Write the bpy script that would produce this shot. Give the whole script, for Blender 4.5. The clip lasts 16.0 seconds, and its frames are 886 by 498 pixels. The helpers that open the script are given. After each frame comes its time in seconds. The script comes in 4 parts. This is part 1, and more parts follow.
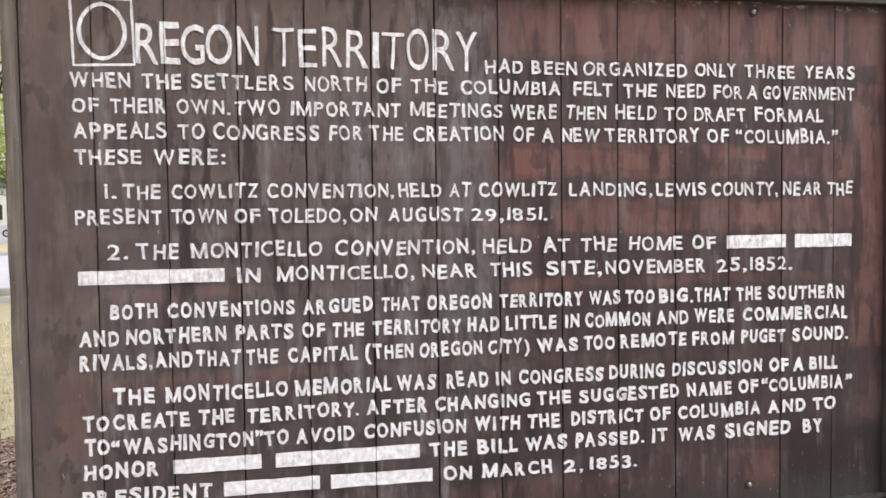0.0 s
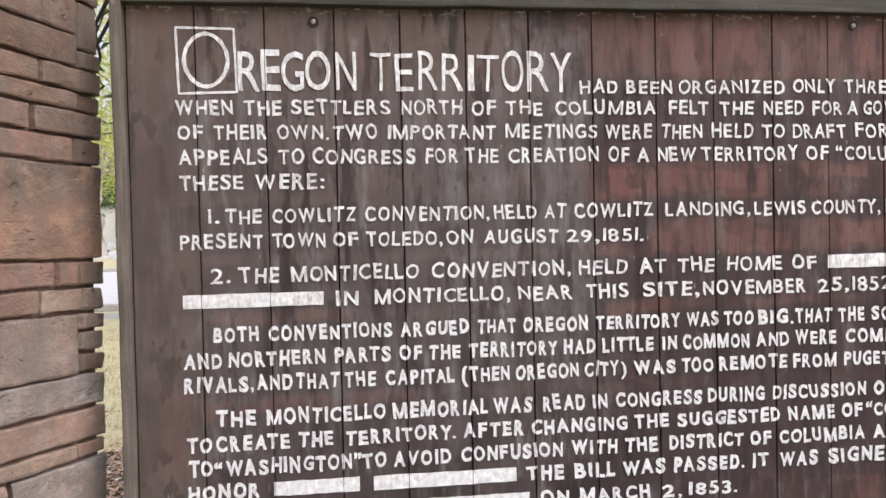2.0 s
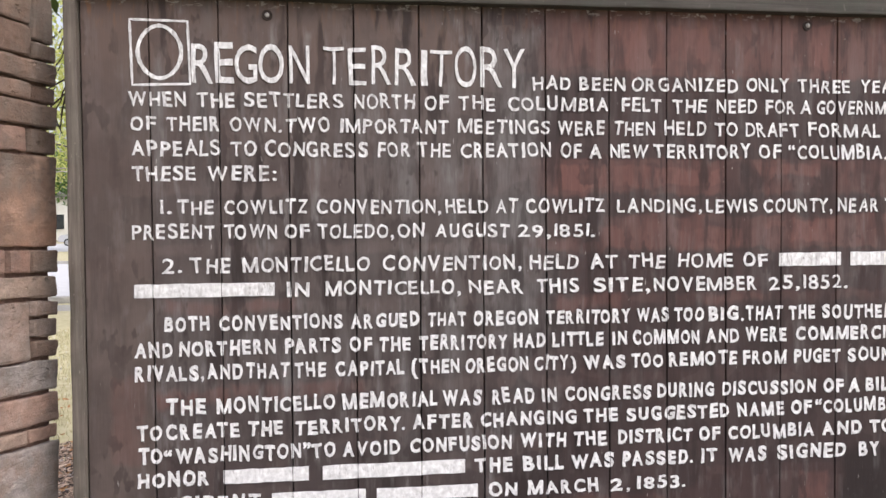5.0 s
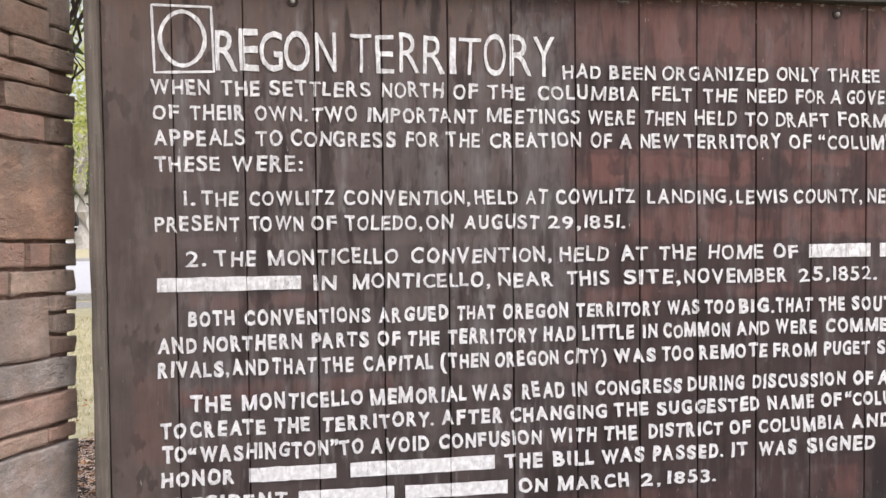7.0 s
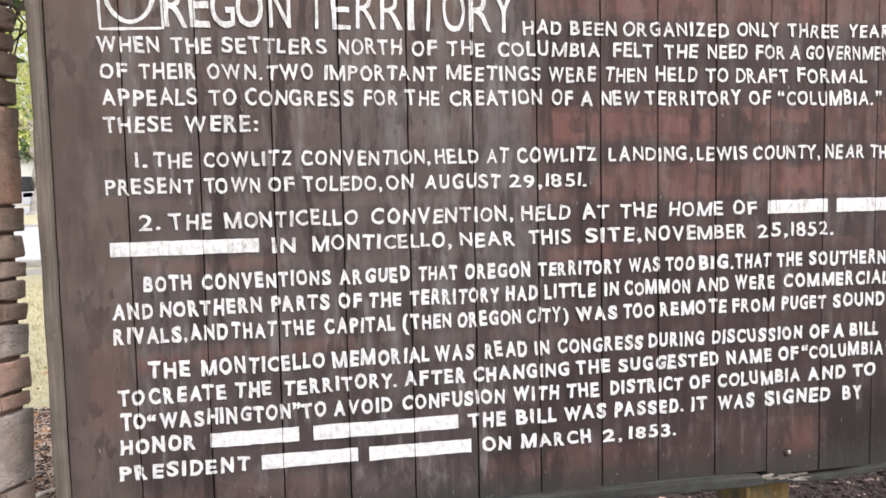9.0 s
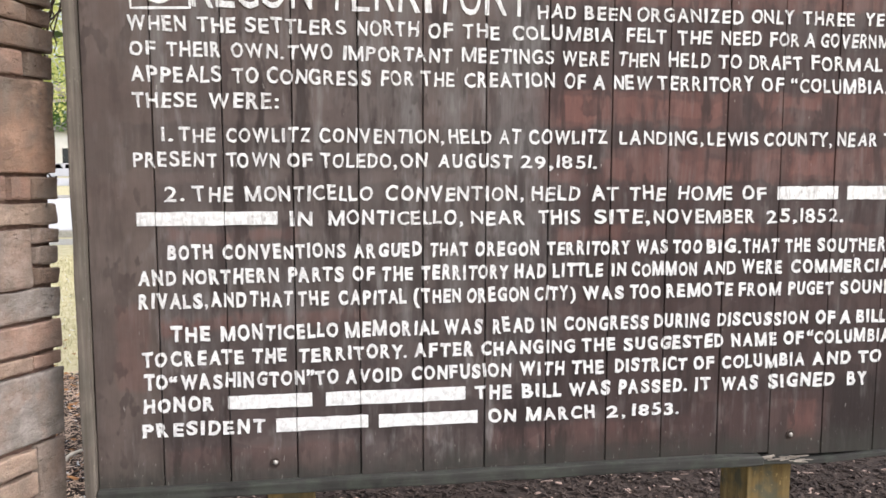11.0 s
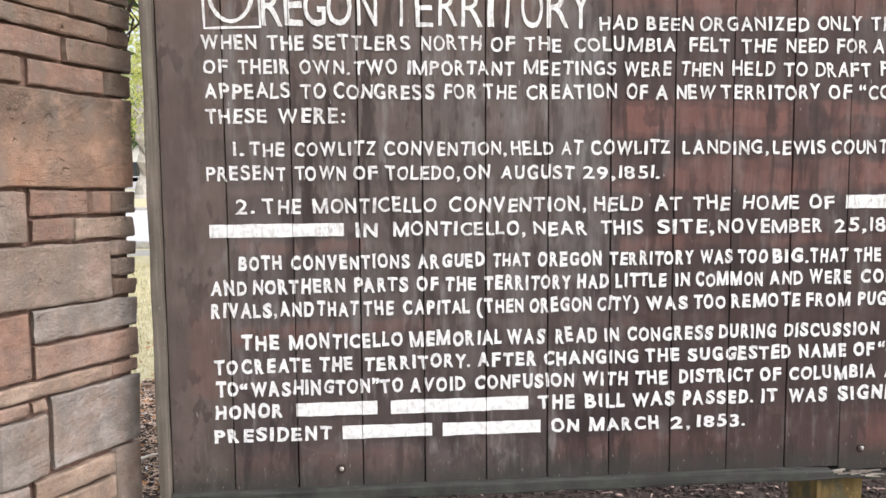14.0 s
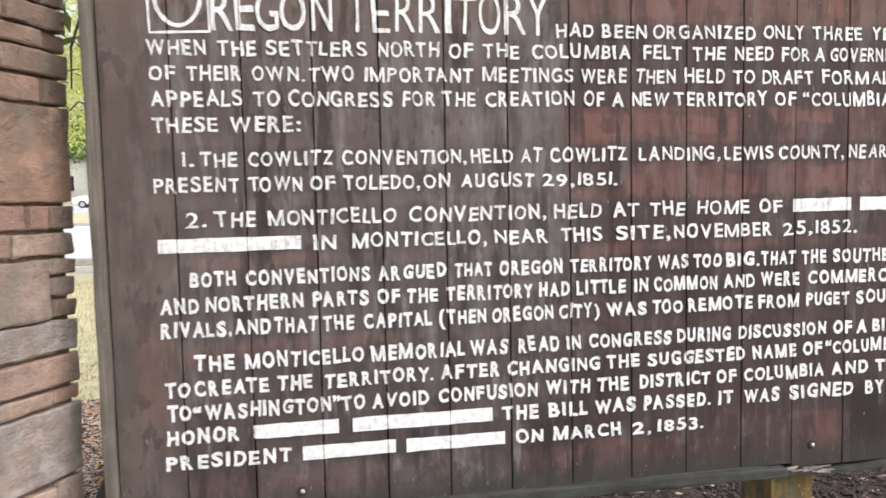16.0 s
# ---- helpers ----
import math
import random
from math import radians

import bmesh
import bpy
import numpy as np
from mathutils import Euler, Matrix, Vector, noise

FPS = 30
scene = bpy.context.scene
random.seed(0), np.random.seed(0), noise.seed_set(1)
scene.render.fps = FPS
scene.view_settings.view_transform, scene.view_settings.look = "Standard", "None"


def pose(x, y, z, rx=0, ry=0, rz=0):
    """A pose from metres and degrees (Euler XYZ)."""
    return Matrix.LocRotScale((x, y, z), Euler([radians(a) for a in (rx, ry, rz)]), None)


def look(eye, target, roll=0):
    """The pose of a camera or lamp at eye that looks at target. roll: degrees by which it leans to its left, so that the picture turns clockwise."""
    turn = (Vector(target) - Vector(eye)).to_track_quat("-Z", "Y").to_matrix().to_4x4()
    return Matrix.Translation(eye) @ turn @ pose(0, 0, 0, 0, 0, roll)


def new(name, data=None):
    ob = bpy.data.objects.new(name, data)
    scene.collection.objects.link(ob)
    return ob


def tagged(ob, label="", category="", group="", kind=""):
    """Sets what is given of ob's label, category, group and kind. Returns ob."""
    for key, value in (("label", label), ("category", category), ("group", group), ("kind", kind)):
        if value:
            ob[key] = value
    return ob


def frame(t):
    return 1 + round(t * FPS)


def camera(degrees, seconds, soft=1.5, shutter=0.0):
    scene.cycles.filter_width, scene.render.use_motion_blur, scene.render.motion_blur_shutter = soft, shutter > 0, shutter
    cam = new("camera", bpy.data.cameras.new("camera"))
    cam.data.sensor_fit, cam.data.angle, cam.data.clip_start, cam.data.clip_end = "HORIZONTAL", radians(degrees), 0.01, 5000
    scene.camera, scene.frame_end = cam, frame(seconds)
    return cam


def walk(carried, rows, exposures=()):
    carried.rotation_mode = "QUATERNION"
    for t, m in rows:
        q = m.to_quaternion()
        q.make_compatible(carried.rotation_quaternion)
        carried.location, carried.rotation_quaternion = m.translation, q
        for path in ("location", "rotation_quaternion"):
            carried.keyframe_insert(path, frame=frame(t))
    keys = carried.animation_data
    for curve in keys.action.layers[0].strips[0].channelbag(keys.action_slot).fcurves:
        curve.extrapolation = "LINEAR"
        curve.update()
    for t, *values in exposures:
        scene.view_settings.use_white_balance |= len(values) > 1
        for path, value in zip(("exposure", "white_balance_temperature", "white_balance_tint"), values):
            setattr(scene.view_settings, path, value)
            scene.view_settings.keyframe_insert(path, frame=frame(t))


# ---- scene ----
cam = camera(56.7, 16.0, 1.5, 0.4)
# seconds, stops, kelvin, tint
LIGHTING = [(0.0, 0.72, 6380, 16), (7.5, 0.74, 6380, 16), (9.0, 1.0, 6350, 14), (12.0, 1.0, 6400, 12), (16.0, 1.01, 6350, 12)]
PATH = [
    (0, (0.017, -0.013, 1.602), (0.399, 1.948, 1.514), -0.7),
    (0.5, (-0.066, 0.016, 1.605), (0.302, 1.981, 1.533), -0.7),
    (1, (-0.134, 0.034, 1.623), (0.208, 2.004, 1.56), -0.9),
    (1.5, (-0.146, 0.038, 1.623), (0.17, 2.012, 1.563), -1.1),
    (2, (-0.104, 0.013, 1.622), (0.166, 1.994, 1.572), -1.2),
    (2.5, (-0.034, -0.012, 1.624), (0.183, 1.976, 1.569), -0.9),
    (3, (0.005, -0.034, 1.616), (0.21, 1.954, 1.563), -0.6),
    (3.5, (0.021, -0.034, 1.614), (0.229, 1.954, 1.56), -0.4),
    (4, (0.026, -0.03, 1.616), (0.256, 1.956, 1.559), -0.4),
    (6.5, (-0.043, 0.005, 1.605), (0.248, 1.983, 1.544), -0.5),
    (7, (-0.085, 0.034, 1.602), (0.218, 2.01, 1.534), -0.6),
    (7.5, (-0.091, 0.051, 1.614), (0.225, 2.024, 1.52), -0.6),
    (8, (-0.087, 0.049, 1.603), (0.251, 2.017, 1.496), -0.6),
    (8.5, (-0.075, 0.04, 1.606), (0.276, 2.004, 1.48), -0.8),
    (9, (-0.071, 0.054, 1.599), (0.313, 2.01, 1.435), -1.2),
    (9.2, (-0.069, 0.049, 1.595), (0.327, 2.001, 1.413), -1.1),
    (11.3, (-0.026, -0.028, 1.596), (0.234, 1.944, 1.384), 0.3),
    (11.5, (-0.031, -0.026, 1.595), (0.193, 1.95, 1.383), 0.3),
    (12, (-0.046, -0.013, 1.586), (0.137, 1.968, 1.383), 0.3),
    (12.5, (-0.059, 0.0, 1.596), (0.096, 1.983, 1.391), 0.3),
    (13, (-0.047, -0.004, 1.602), (0.099, 1.981, 1.401), 0.1),
    (13.5, (-0.041, -0.037, 1.604), (0.118, 1.947, 1.407), -0.1),
    (14, (-0.055, -0.049, 1.6), (0.118, 1.935, 1.414), -0.5),
    (14.5, (-0.176, -0.043, 1.612), (0.017, 1.942, 1.453), -0.5),
    (15, (-0.261, -0.031, 1.601), (-0.003, 1.947, 1.451), -0.6),
    (15.5, (-0.263, -0.022, 1.604), (0.103, 1.938, 1.446), -0.8),
    (16, (-0.167, 0.015, 1.597), (0.213, 1.972, 1.434), -1.2),
]
walk(cam, [(t, look(eye, target, roll)) for t, eye, target, roll in PATH], LIGHTING)

# ---- light ----
world = bpy.data.worlds.new("sky")
scene.world = world
world.use_nodes = True
wn = world.node_tree.nodes
sky = wn.new("ShaderNodeTexSky")
sky.sky_type = "NISHITA"
sky.sun_disc = False
SUN_EL, SUN_AZ = radians(48), radians(130)
sky.sun_elevation, sky.sun_rotation = SUN_EL, SUN_AZ
sky.air_density, sky.dust_density, sky.ozone_density = 1.0, 4.0, 1.0
haze = wn.new("ShaderNodeHueSaturation")      # thin high cloud pales the blue
haze.inputs["Saturation"].default_value = 0.4
wn["Background"].inputs["Strength"].default_value = 0.15
world.node_tree.links.new(sky.outputs["Color"], haze.inputs["Color"])
world.node_tree.links.new(haze.outputs["Color"], wn["Background"].inputs["Color"])
sun = new("sun", bpy.data.lights.new("sun", "SUN"))
sun.data.energy, sun.data.angle, sun.data.color = 1.3, radians(60), (1.0, 0.97, 0.93)
sun_from = Vector((math.sin(SUN_AZ) * math.cos(SUN_EL), math.cos(SUN_AZ) * math.cos(SUN_EL), math.sin(SUN_EL)))
sun.matrix_world = look(sun_from * 30, (0, 0, 0))


# ---- materials ----
class Nodes:
    """A small builder for node materials."""

    def __init__(self, name, rough=0.8, spec=0.3, metal=0.0):
        self.mat = bpy.data.materials.new(name)
        self.mat.use_nodes = True
        self.t = self.mat.node_tree
        self.b = self.t.nodes["Principled BSDF"]
        self.b.inputs["Roughness"].default_value = rough
        self.b.inputs["Specular IOR Level"].default_value = spec
        self.b.inputs["Metallic"].default_value = metal
        self.pos = self.t.nodes.new("ShaderNodeNewGeometry").outputs["Position"]

    def node(self, kind):
        return self.t.nodes.new("ShaderNode" + kind)

    def put(self, socket, value):
        if isinstance(value, bpy.types.NodeSocket):
            self.t.links.new(value, socket)
        else:
            socket.default_value = value

    def math(self, op, a, b=0.0, c=0.0, clamp=False):
        n = self.node("Math")
        n.operation, n.use_clamp = op, clamp
        for s, v in zip(n.inputs, (a, b, c)):
            self.put(s, v)
        return n.outputs[0]

    def noise(self, scale=(1, 1, 1), size=1.0, detail=4, rough=0.55, shift=None):
        m = self.node("Mapping")
        self.put(m.inputs["Vector"], self.pos)
        m.inputs["Scale"].default_value = scale
        if shift is not None:
            self.put(m.inputs["Location"], shift)
        n = self.node("TexNoise")
        self.put(n.inputs["Vector"], m.outputs[0])
        n.inputs["Scale"].default_value = size
        n.inputs["Detail"].default_value = detail
        n.inputs["Roughness"].default_value = rough
        return n.outputs["Fac"]

    def step(self, value, lo, hi, to0=0.0, to1=1.0):
        n = self.node("MapRange")
        for s, v in zip(n.inputs, (value, lo, hi, to0, to1)):
            self.put(s, v)
        return n.outputs[0]

    def mix(self, fac, a, b, mode="MIX"):
        n = self.node("Mix")
        n.data_type, n.blend_type = "RGBA", mode
        self.put(n.inputs[0], fac)
        for s, v in ((n.inputs[6], a), (n.inputs[7], b)):
            self.put(s, v if isinstance(v, bpy.types.NodeSocket) else (*v, 1))
        return n.outputs[2]

    def random(self):
        return self.node("ObjectInfo").outputs["Random"]

    def island(self):
        return self.t.nodes["Geometry"].outputs["Random Per Island"]

    def colour(self, c):
        self.put(self.b.inputs["Base Color"], c if isinstance(c, bpy.types.NodeSocket) else (*c, 1))

    def bump(self, height, strength=0.4, dist=0.01):
        n = self.node("Bump")
        n.inputs["Strength"].default_value, n.inputs["Distance"].default_value = strength, dist
        self.put(n.inputs["Height"], height)
        self.put(self.b.inputs["Normal"], n.outputs[0])

    def axes(self):
        s = self.node("SeparateXYZ")
        self.put(s.inputs[0], self.pos)
        return s.outputs


def board_material():
    """Dark brown boards: old red-brown paint, overpainted dark round the lettering, greyed and chalky in places."""
    n = Nodes("stained_board", 0.6, 0.18)
    x, y, z = n.axes()
    r = n.random()
    shift = n.node("CombineXYZ")
    n.put(shift.inputs[0], n.math("MULTIPLY", r, 37.0))
    n.put(shift.inputs[2], n.math("MULTIPLY", r, 11.0))
    shift = shift.outputs[0]
    grain = n.noise((70, 1, 2.6), 1.0, 6, 0.65, shift)
    fine = n.noise((300, 1, 14), 1.0, 3, 0.6, shift)
    streak = n.noise((17, 1, 1.8), 1.0, 5, 0.6)
    cloud = n.noise((5, 1, 4), 1.0, 4, 0.6, shift)
    mottle = n.noise((13, 1, 8), 1.0, 5, 0.6, shift)
    brushed = n.noise((34, 1, 11), 1.0, 4, 0.6, shift)
    base = n.mix(n.step(mottle, 0.36, 0.64), (0.029, 0.0212, 0.0215), (0.056, 0.0415, 0.0415))
    base = n.mix(n.step(grain, 0.36, 0.64, 0.3, 0.0), base, (0.026, 0.0185, 0.0185))
    base = n.mix(n.step(r, 0, 1, 0, 0.4), base, (0.07, 0.052, 0.05))
    # crisp-edged coats of slightly different browns
    coat = n.noise((5.5, 1, 8), 1.0, 2, 0.5, shift)
    base = n.mix(n.step(coat, 0.52, 0.535, 0, 0.45), base, (0.095, 0.068, 0.064))
    base = n.mix(n.step(coat, 0.405, 0.42, 0.4, 0), base, (0.03, 0.022, 0.022))
    aged = n.math("MULTIPLY", n.step(x, 0.36, 0.5, 0.75, 0.0), n.step(z, 1.1, 1.45, 0.4, 1.0))
    base = n.mix(n.math("MULTIPLY", aged, n.step(mottle, 0.32, 0.58, 0.45, 1.0)), base, (0.108, 0.09, 0.084))
    # the first board is browner; the upper ends of the boards are a lighter, warm brown
    base = n.mix(n.step(x, -0.43, -0.4, 0.6, 0.0), base, n.mix(n.step(cloud, 0.4, 0.6), (0.072, 0.056, 0.049), (0.128, 0.101, 0.088)))
    base = n.mix(n.step(x, 0.55, 0.7, 0, 0.5), base, (0.044, 0.0275, 0.0265))
    wob = n.math("MULTIPLY", n.math("SUBTRACT", n.noise((14, 1, 9), 1.0, 4), 0.5), 0.07)
    xw, zw = n.math("ADD", x, n.math("MULTIPLY", wob, 0.6)), n.math("ADD", z, wob)
    warm = n.math("MULTIPLY", n.step(zw, 1.94, 2.02), n.step(x, 0.36, 0.42, 0.6, 0.15))
    base = n.mix(n.math("MULTIPLY", warm, n.step(mottle, 0.3, 0.6, 0.4, 1.0)), base, (0.125, 0.088, 0.074))

    def block(x0, x1, z0, z1, s, soft=0.012):
        box = n.math("MINIMUM", n.math("MINIMUM", n.math("SUBTRACT", xw, x0), n.math("SUBTRACT", x1, xw)),
                     n.math("MINIMUM", n.math("SUBTRACT", zw, z0), n.math("SUBTRACT", z1, zw)))
        return n.step(box, -0.004, soft, 0, s)

    # old red-brown paint: a field over the upper boards, less of it lower down
    field = n.math("MULTIPLY", n.step(x, 0.5, 0.62, 0.1, 0.62), n.step(z, 1.38, 1.52, 0.16, 1.0))
    red = n.math("MULTIPLY", field, n.step(n.noise((6, 1, 6), 1.0, 3, 0.5, shift), 0.4, 0.52, 0.35, 1.0))
    # dark overpaint laid round the lines of lettering
    over = 0.0
    for x0, x1, z0, z1 in ((0.5, 1.68, 1.782, 2.0), (-0.49, 1.66, 1.632, 1.69), (-0.49, 0.73, 1.57, 1.66), (-0.42, 1.66, 1.425, 1.545),
                           (-0.42, 1.62, 1.22, 1.398), (-0.42, 1.64, 0.955, 1.192), (-0.49, 0.98, 0.89, 0.975)):
        over = n.math("MAXIMUM", over, block(x0, x1, z0, z1, 1.0, 0.006))
    over = n.math("MULTIPLY", over, n.step(brushed, 0.34, 0.5, 0.55, 0.92))
    red = n.math("MULTIPLY", red, n.math("SUBTRACT", 1.0, over))
    base = n.mix(n.math("MULTIPLY", over, 0.3), base, (0.036, 0.027, 0.0275))
    for x0, x1, z0, z1, s in ((0.58, 0.745, 2.011, 2.16, 0.62), (0.748, 0.9, 2.01, 2.155, 0.95), (0.9, 1.03, 2.025, 2.14, 0.85),
                              (1.03, 1.225, 2.0, 2.07, 0.5), (1.245, 1.376, 2.02, 2.148, 0.95), (1.39, 1.72, 2.0, 2.15, 0.55),
                              (0.593, 0.743, 1.693, 1.772, 0.95), (0.746, 0.866, 1.697, 1.773, 0.85), (0.866, 1.06, 1.708, 1.769, 0.95),
                              (1.152, 1.34, 1.727, 1.775, 0.8), (1.17, 1.246, 1.588, 1.623, 0.9), (1.246, 1.388, 1.552, 1.626, 0.95),
                              (0.719, 0.816, 1.538, 1.612, 0.7), (0.905, 1.12, 1.538, 1.605, 0.8), (-0.525, -0.438, 1.03, 1.245, 0.34),
                              (-0.4, -0.073, 1.39, 1.43, 0.5), (-0.42, -0.24, 1.16, 1.21, 0.55), (1.28, 1.372, 0.81, 0.935, 0.55),
                              (-0.24, 0.1, 1.178, 1.222, 0.45), (1.615, 1.72, 1.2, 1.95, 0.7), (-0.415, 0.07, 0.80, 0.875, 0.25),
                              (0.41, 0.9, 0.82, 0.895, 0.28), (0.59, 0.78, 1.385, 1.43, 0.55), (1.0, 1.2, 1.39, 1.425, 0.45)):
        red = n.math("MAXIMUM", red, block(x0, x1, z0, z1, s))
    red = n.math("MULTIPLY", red, n.step(streak, 0.35, 0.6, 0.72, 1.0))
    red = n.math("MULTIPLY", red, n.step(brushed, 0.3, 0.56, 0.5, 1.0))
    base = n.mix(red, base, n.mix(n.math("MULTIPLY", n.math("ADD", fine, mottle), 0.5), (0.108, 0.047, 0.0405), (0.182, 0.087, 0.074)))
    # the last two boards are much darker towards their lower ends
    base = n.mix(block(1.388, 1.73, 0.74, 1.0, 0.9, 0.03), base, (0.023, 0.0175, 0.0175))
    # greyed, chalky streaks and washes of thinned white paint
    band = n.math("MULTIPLY", n.step(x, -0.52, -0.4, 0.3, 1.0), n.step(x, 0.45, 0.65, 1.0, 0.4))
    tall = n.math("MULTIPLY", n.step(z, 0.95, 1.45, 0.2, 1.0), n.step(z, 2.0, 2.12, 1.0, 0.5))
    area = n.noise((2.6, 1, 2.2), 1.0, 3, 0.5)
    grey = n.math("MULTIPLY", n.step(streak, 0.46, 0.62), n.step(area, 0.42, 0.56, 0.2, 0.9))
    grey = n.math("MULTIPLY", n.math("MULTIPLY", grey, band), n.math("MULTIPLY", tall, n.step(brushed, 0.35, 0.6, 0.4, 0.95)))
    grey = n.math("MAXIMUM", grey, n.math("MULTIPLY", block(0.408, 0.568, 1.3, 2.13, 0.62, 0.03), n.step(mottle, 0.34, 0.6, 0.25, 1.0)))
    base = n.mix(grey, base, n.mix(fine, (0.09, 0.081, 0.079), (0.185, 0.175, 0.172)))
    runs = n.math("MULTIPLY", n.step(n.noise((34, 1, 4), 1.0, 5, 0.65), 0.5, 0.68), n.step(n.noise((9, 1, 7), 1.0, 3), 0.48, 0.58))
    base = n.mix(n.math("MULTIPLY", n.math("MULTIPLY", runs, band), 0.6), base, (0.22, 0.21, 0.207))
    # dark damp smears, a rusty top edge, a mossy foot
    smear = n.math("MULTIPLY", n.step(n.noise((22, 1, 3.4), 1.0, 4, 0.55, shift), 0.54, 0.62), n.step(area, 0.42, 0.58, 0.75, 0.4))
    base = n.mix(n.math("MULTIPLY", smear, n.step(x, -0.43, -0.4, 0.3, 1.0)), base, (0.024, 0.0175, 0.017))
    scuff = n.math("MULTIPLY", n.step(n.noise((19, 1, 9), 1.0, 3, 0.6, shift), 0.56, 0.6), n.step(cloud, 0.45, 0.55, 0.1, 0.5))
    base = n.mix(scuff, base, (0.03, 0.021, 0.021))
    rusty = n.math("MULTIPLY", n.step(n.math("SUBTRACT", z, n.math("MULTIPLY", streak, 0.12)), 2.02, 2.1), n.step(n.noise((60, 1, 12), 1.0, 3), 0.56, 0.66))
    rusty = n.math("MULTIPLY", rusty, n.step(x, -0.52, -0.45, 0.9, 0.25))
    base = n.mix(rusty, base, (0.2, 0.1, 0.05))
    low = n.math("MULTIPLY", n.step(n.math("ADD", z, n.math("MULTIPLY", mottle, 0.08)), 0.835, 0.9, 0.85, 0.0), n.step(brushed, 0.25, 0.6, 0.5, 1.0))
    base = n.mix(low, base, (0.034, 0.034, 0.03))
    # small chips and runs of white paint, thickest near the foot and the top rail
    fleck = n.math("MULTIPLY", n.step(n.noise((160, 1, 38), 1.0, 2), 0.7, 0.74), n.step(n.noise((6, 1, 5), 1.0, 3), 0.5, 0.62))
    chalk = n.math("MULTIPLY", n.step(n.noise((170, 1, 34), 1.0, 3), 0.66, 0.71), n.step(z, 0.83, 0.93, 0.5, 0.0))
    peel = n.math("MULTIPLY", n.step(n.noise((30, 1, 60), 1.0, 4, 0.7), 0.56, 0.6), n.step(z, 2.15, 2.165))
    base = n.mix(n.math("MULTIPLY", n.math("MAXIMUM", fleck, n.math("MAXIMUM", peel, chalk)), 0.6), base, (0.42, 0.4, 0.38))
    n.colour(base)
    n.put(n.b.inputs["Roughness"], n.step(mottle, 0.3, 0.7, 0.52, 0.75))
    n.bump(n.math("ADD", grain, n.math("MULTIPLY", fine, 0.4)), 0.3, 0.003)
    return n.mat


def wood_material(name, dark, light, moss=0.0, axis="z", rough=0.8):
    n = Nodes(name, rough, 0.25)
    s = {"z": (70, 70, 2.5), "x": (2.5, 70, 70)}[axis]
    grain = n.noise(s, 1.0, 6, 0.65)
    blot = n.noise((7, 7, 7), 1.0, 5, 0.6)
    c = n.mix(n.step(grain, 0.28, 0.72), dark, light)
    c = n.mix(n.step(blot, 0.4, 0.75, 0, 0.5), c, [v * 0.5 for v in dark])
    if moss:
        c = n.mix(n.math("MULTIPLY", n.step(n.noise((18, 18, 14), 1.0, 4), 0.45, 0.62), moss), c, (0.06, 0.07, 0.055))
    flake = n.step(n.noise((110, 110, 50), 1.0, 3), 0.66, 0.7, 0, 0.3)
    c = n.mix(flake, c, [min(1, v * 1.8) for v in light])
    n.colour(c)
    n.bump(grain, 0.5, 0.004)
    return n.mat


def paint_material():
    """White sign paint, brushed by hand, thin and worn in spots."""
    n = Nodes("white_sign_paint", 0.55, 0.35)
    brush = n.noise((60, 1, 60), 1.0, 4, 0.6)
    stroke = n.noise((120, 1, 26), 1.0, 4, 0.6)
    worn = n.noise((170, 1, 90), 1.0, 4, 0.65)
    area = n.noise((5, 1, 8), 1.0, 3)
    c = n.mix(n.step(brush, 0.3, 0.65), (0.5, 0.5, 0.505), (0.8, 0.8, 0.805))
    thin = n.math("MULTIPLY", n.step(stroke, 0.46, 0.62), n.math("MULTIPLY", n.step(area, 0.36, 0.6, 0.3, 1.0), n.step(n.axes()[2], 1.36, 1.5, 0.45, 1.0)))
    c = n.mix(n.math("MULTIPLY", thin, 0.8), c, (0.34, 0.325, 0.325))
    bare = n.math("MULTIPLY", n.step(worn, 0.57, 0.65), n.step(area, 0.4, 0.62, 0.1, 0.7))
    c = n.mix(bare, c, (0.14, 0.12, 0.115))
    n.colour(c)
    n.bump(brush, 0.3, 0.002)
    return n.mat


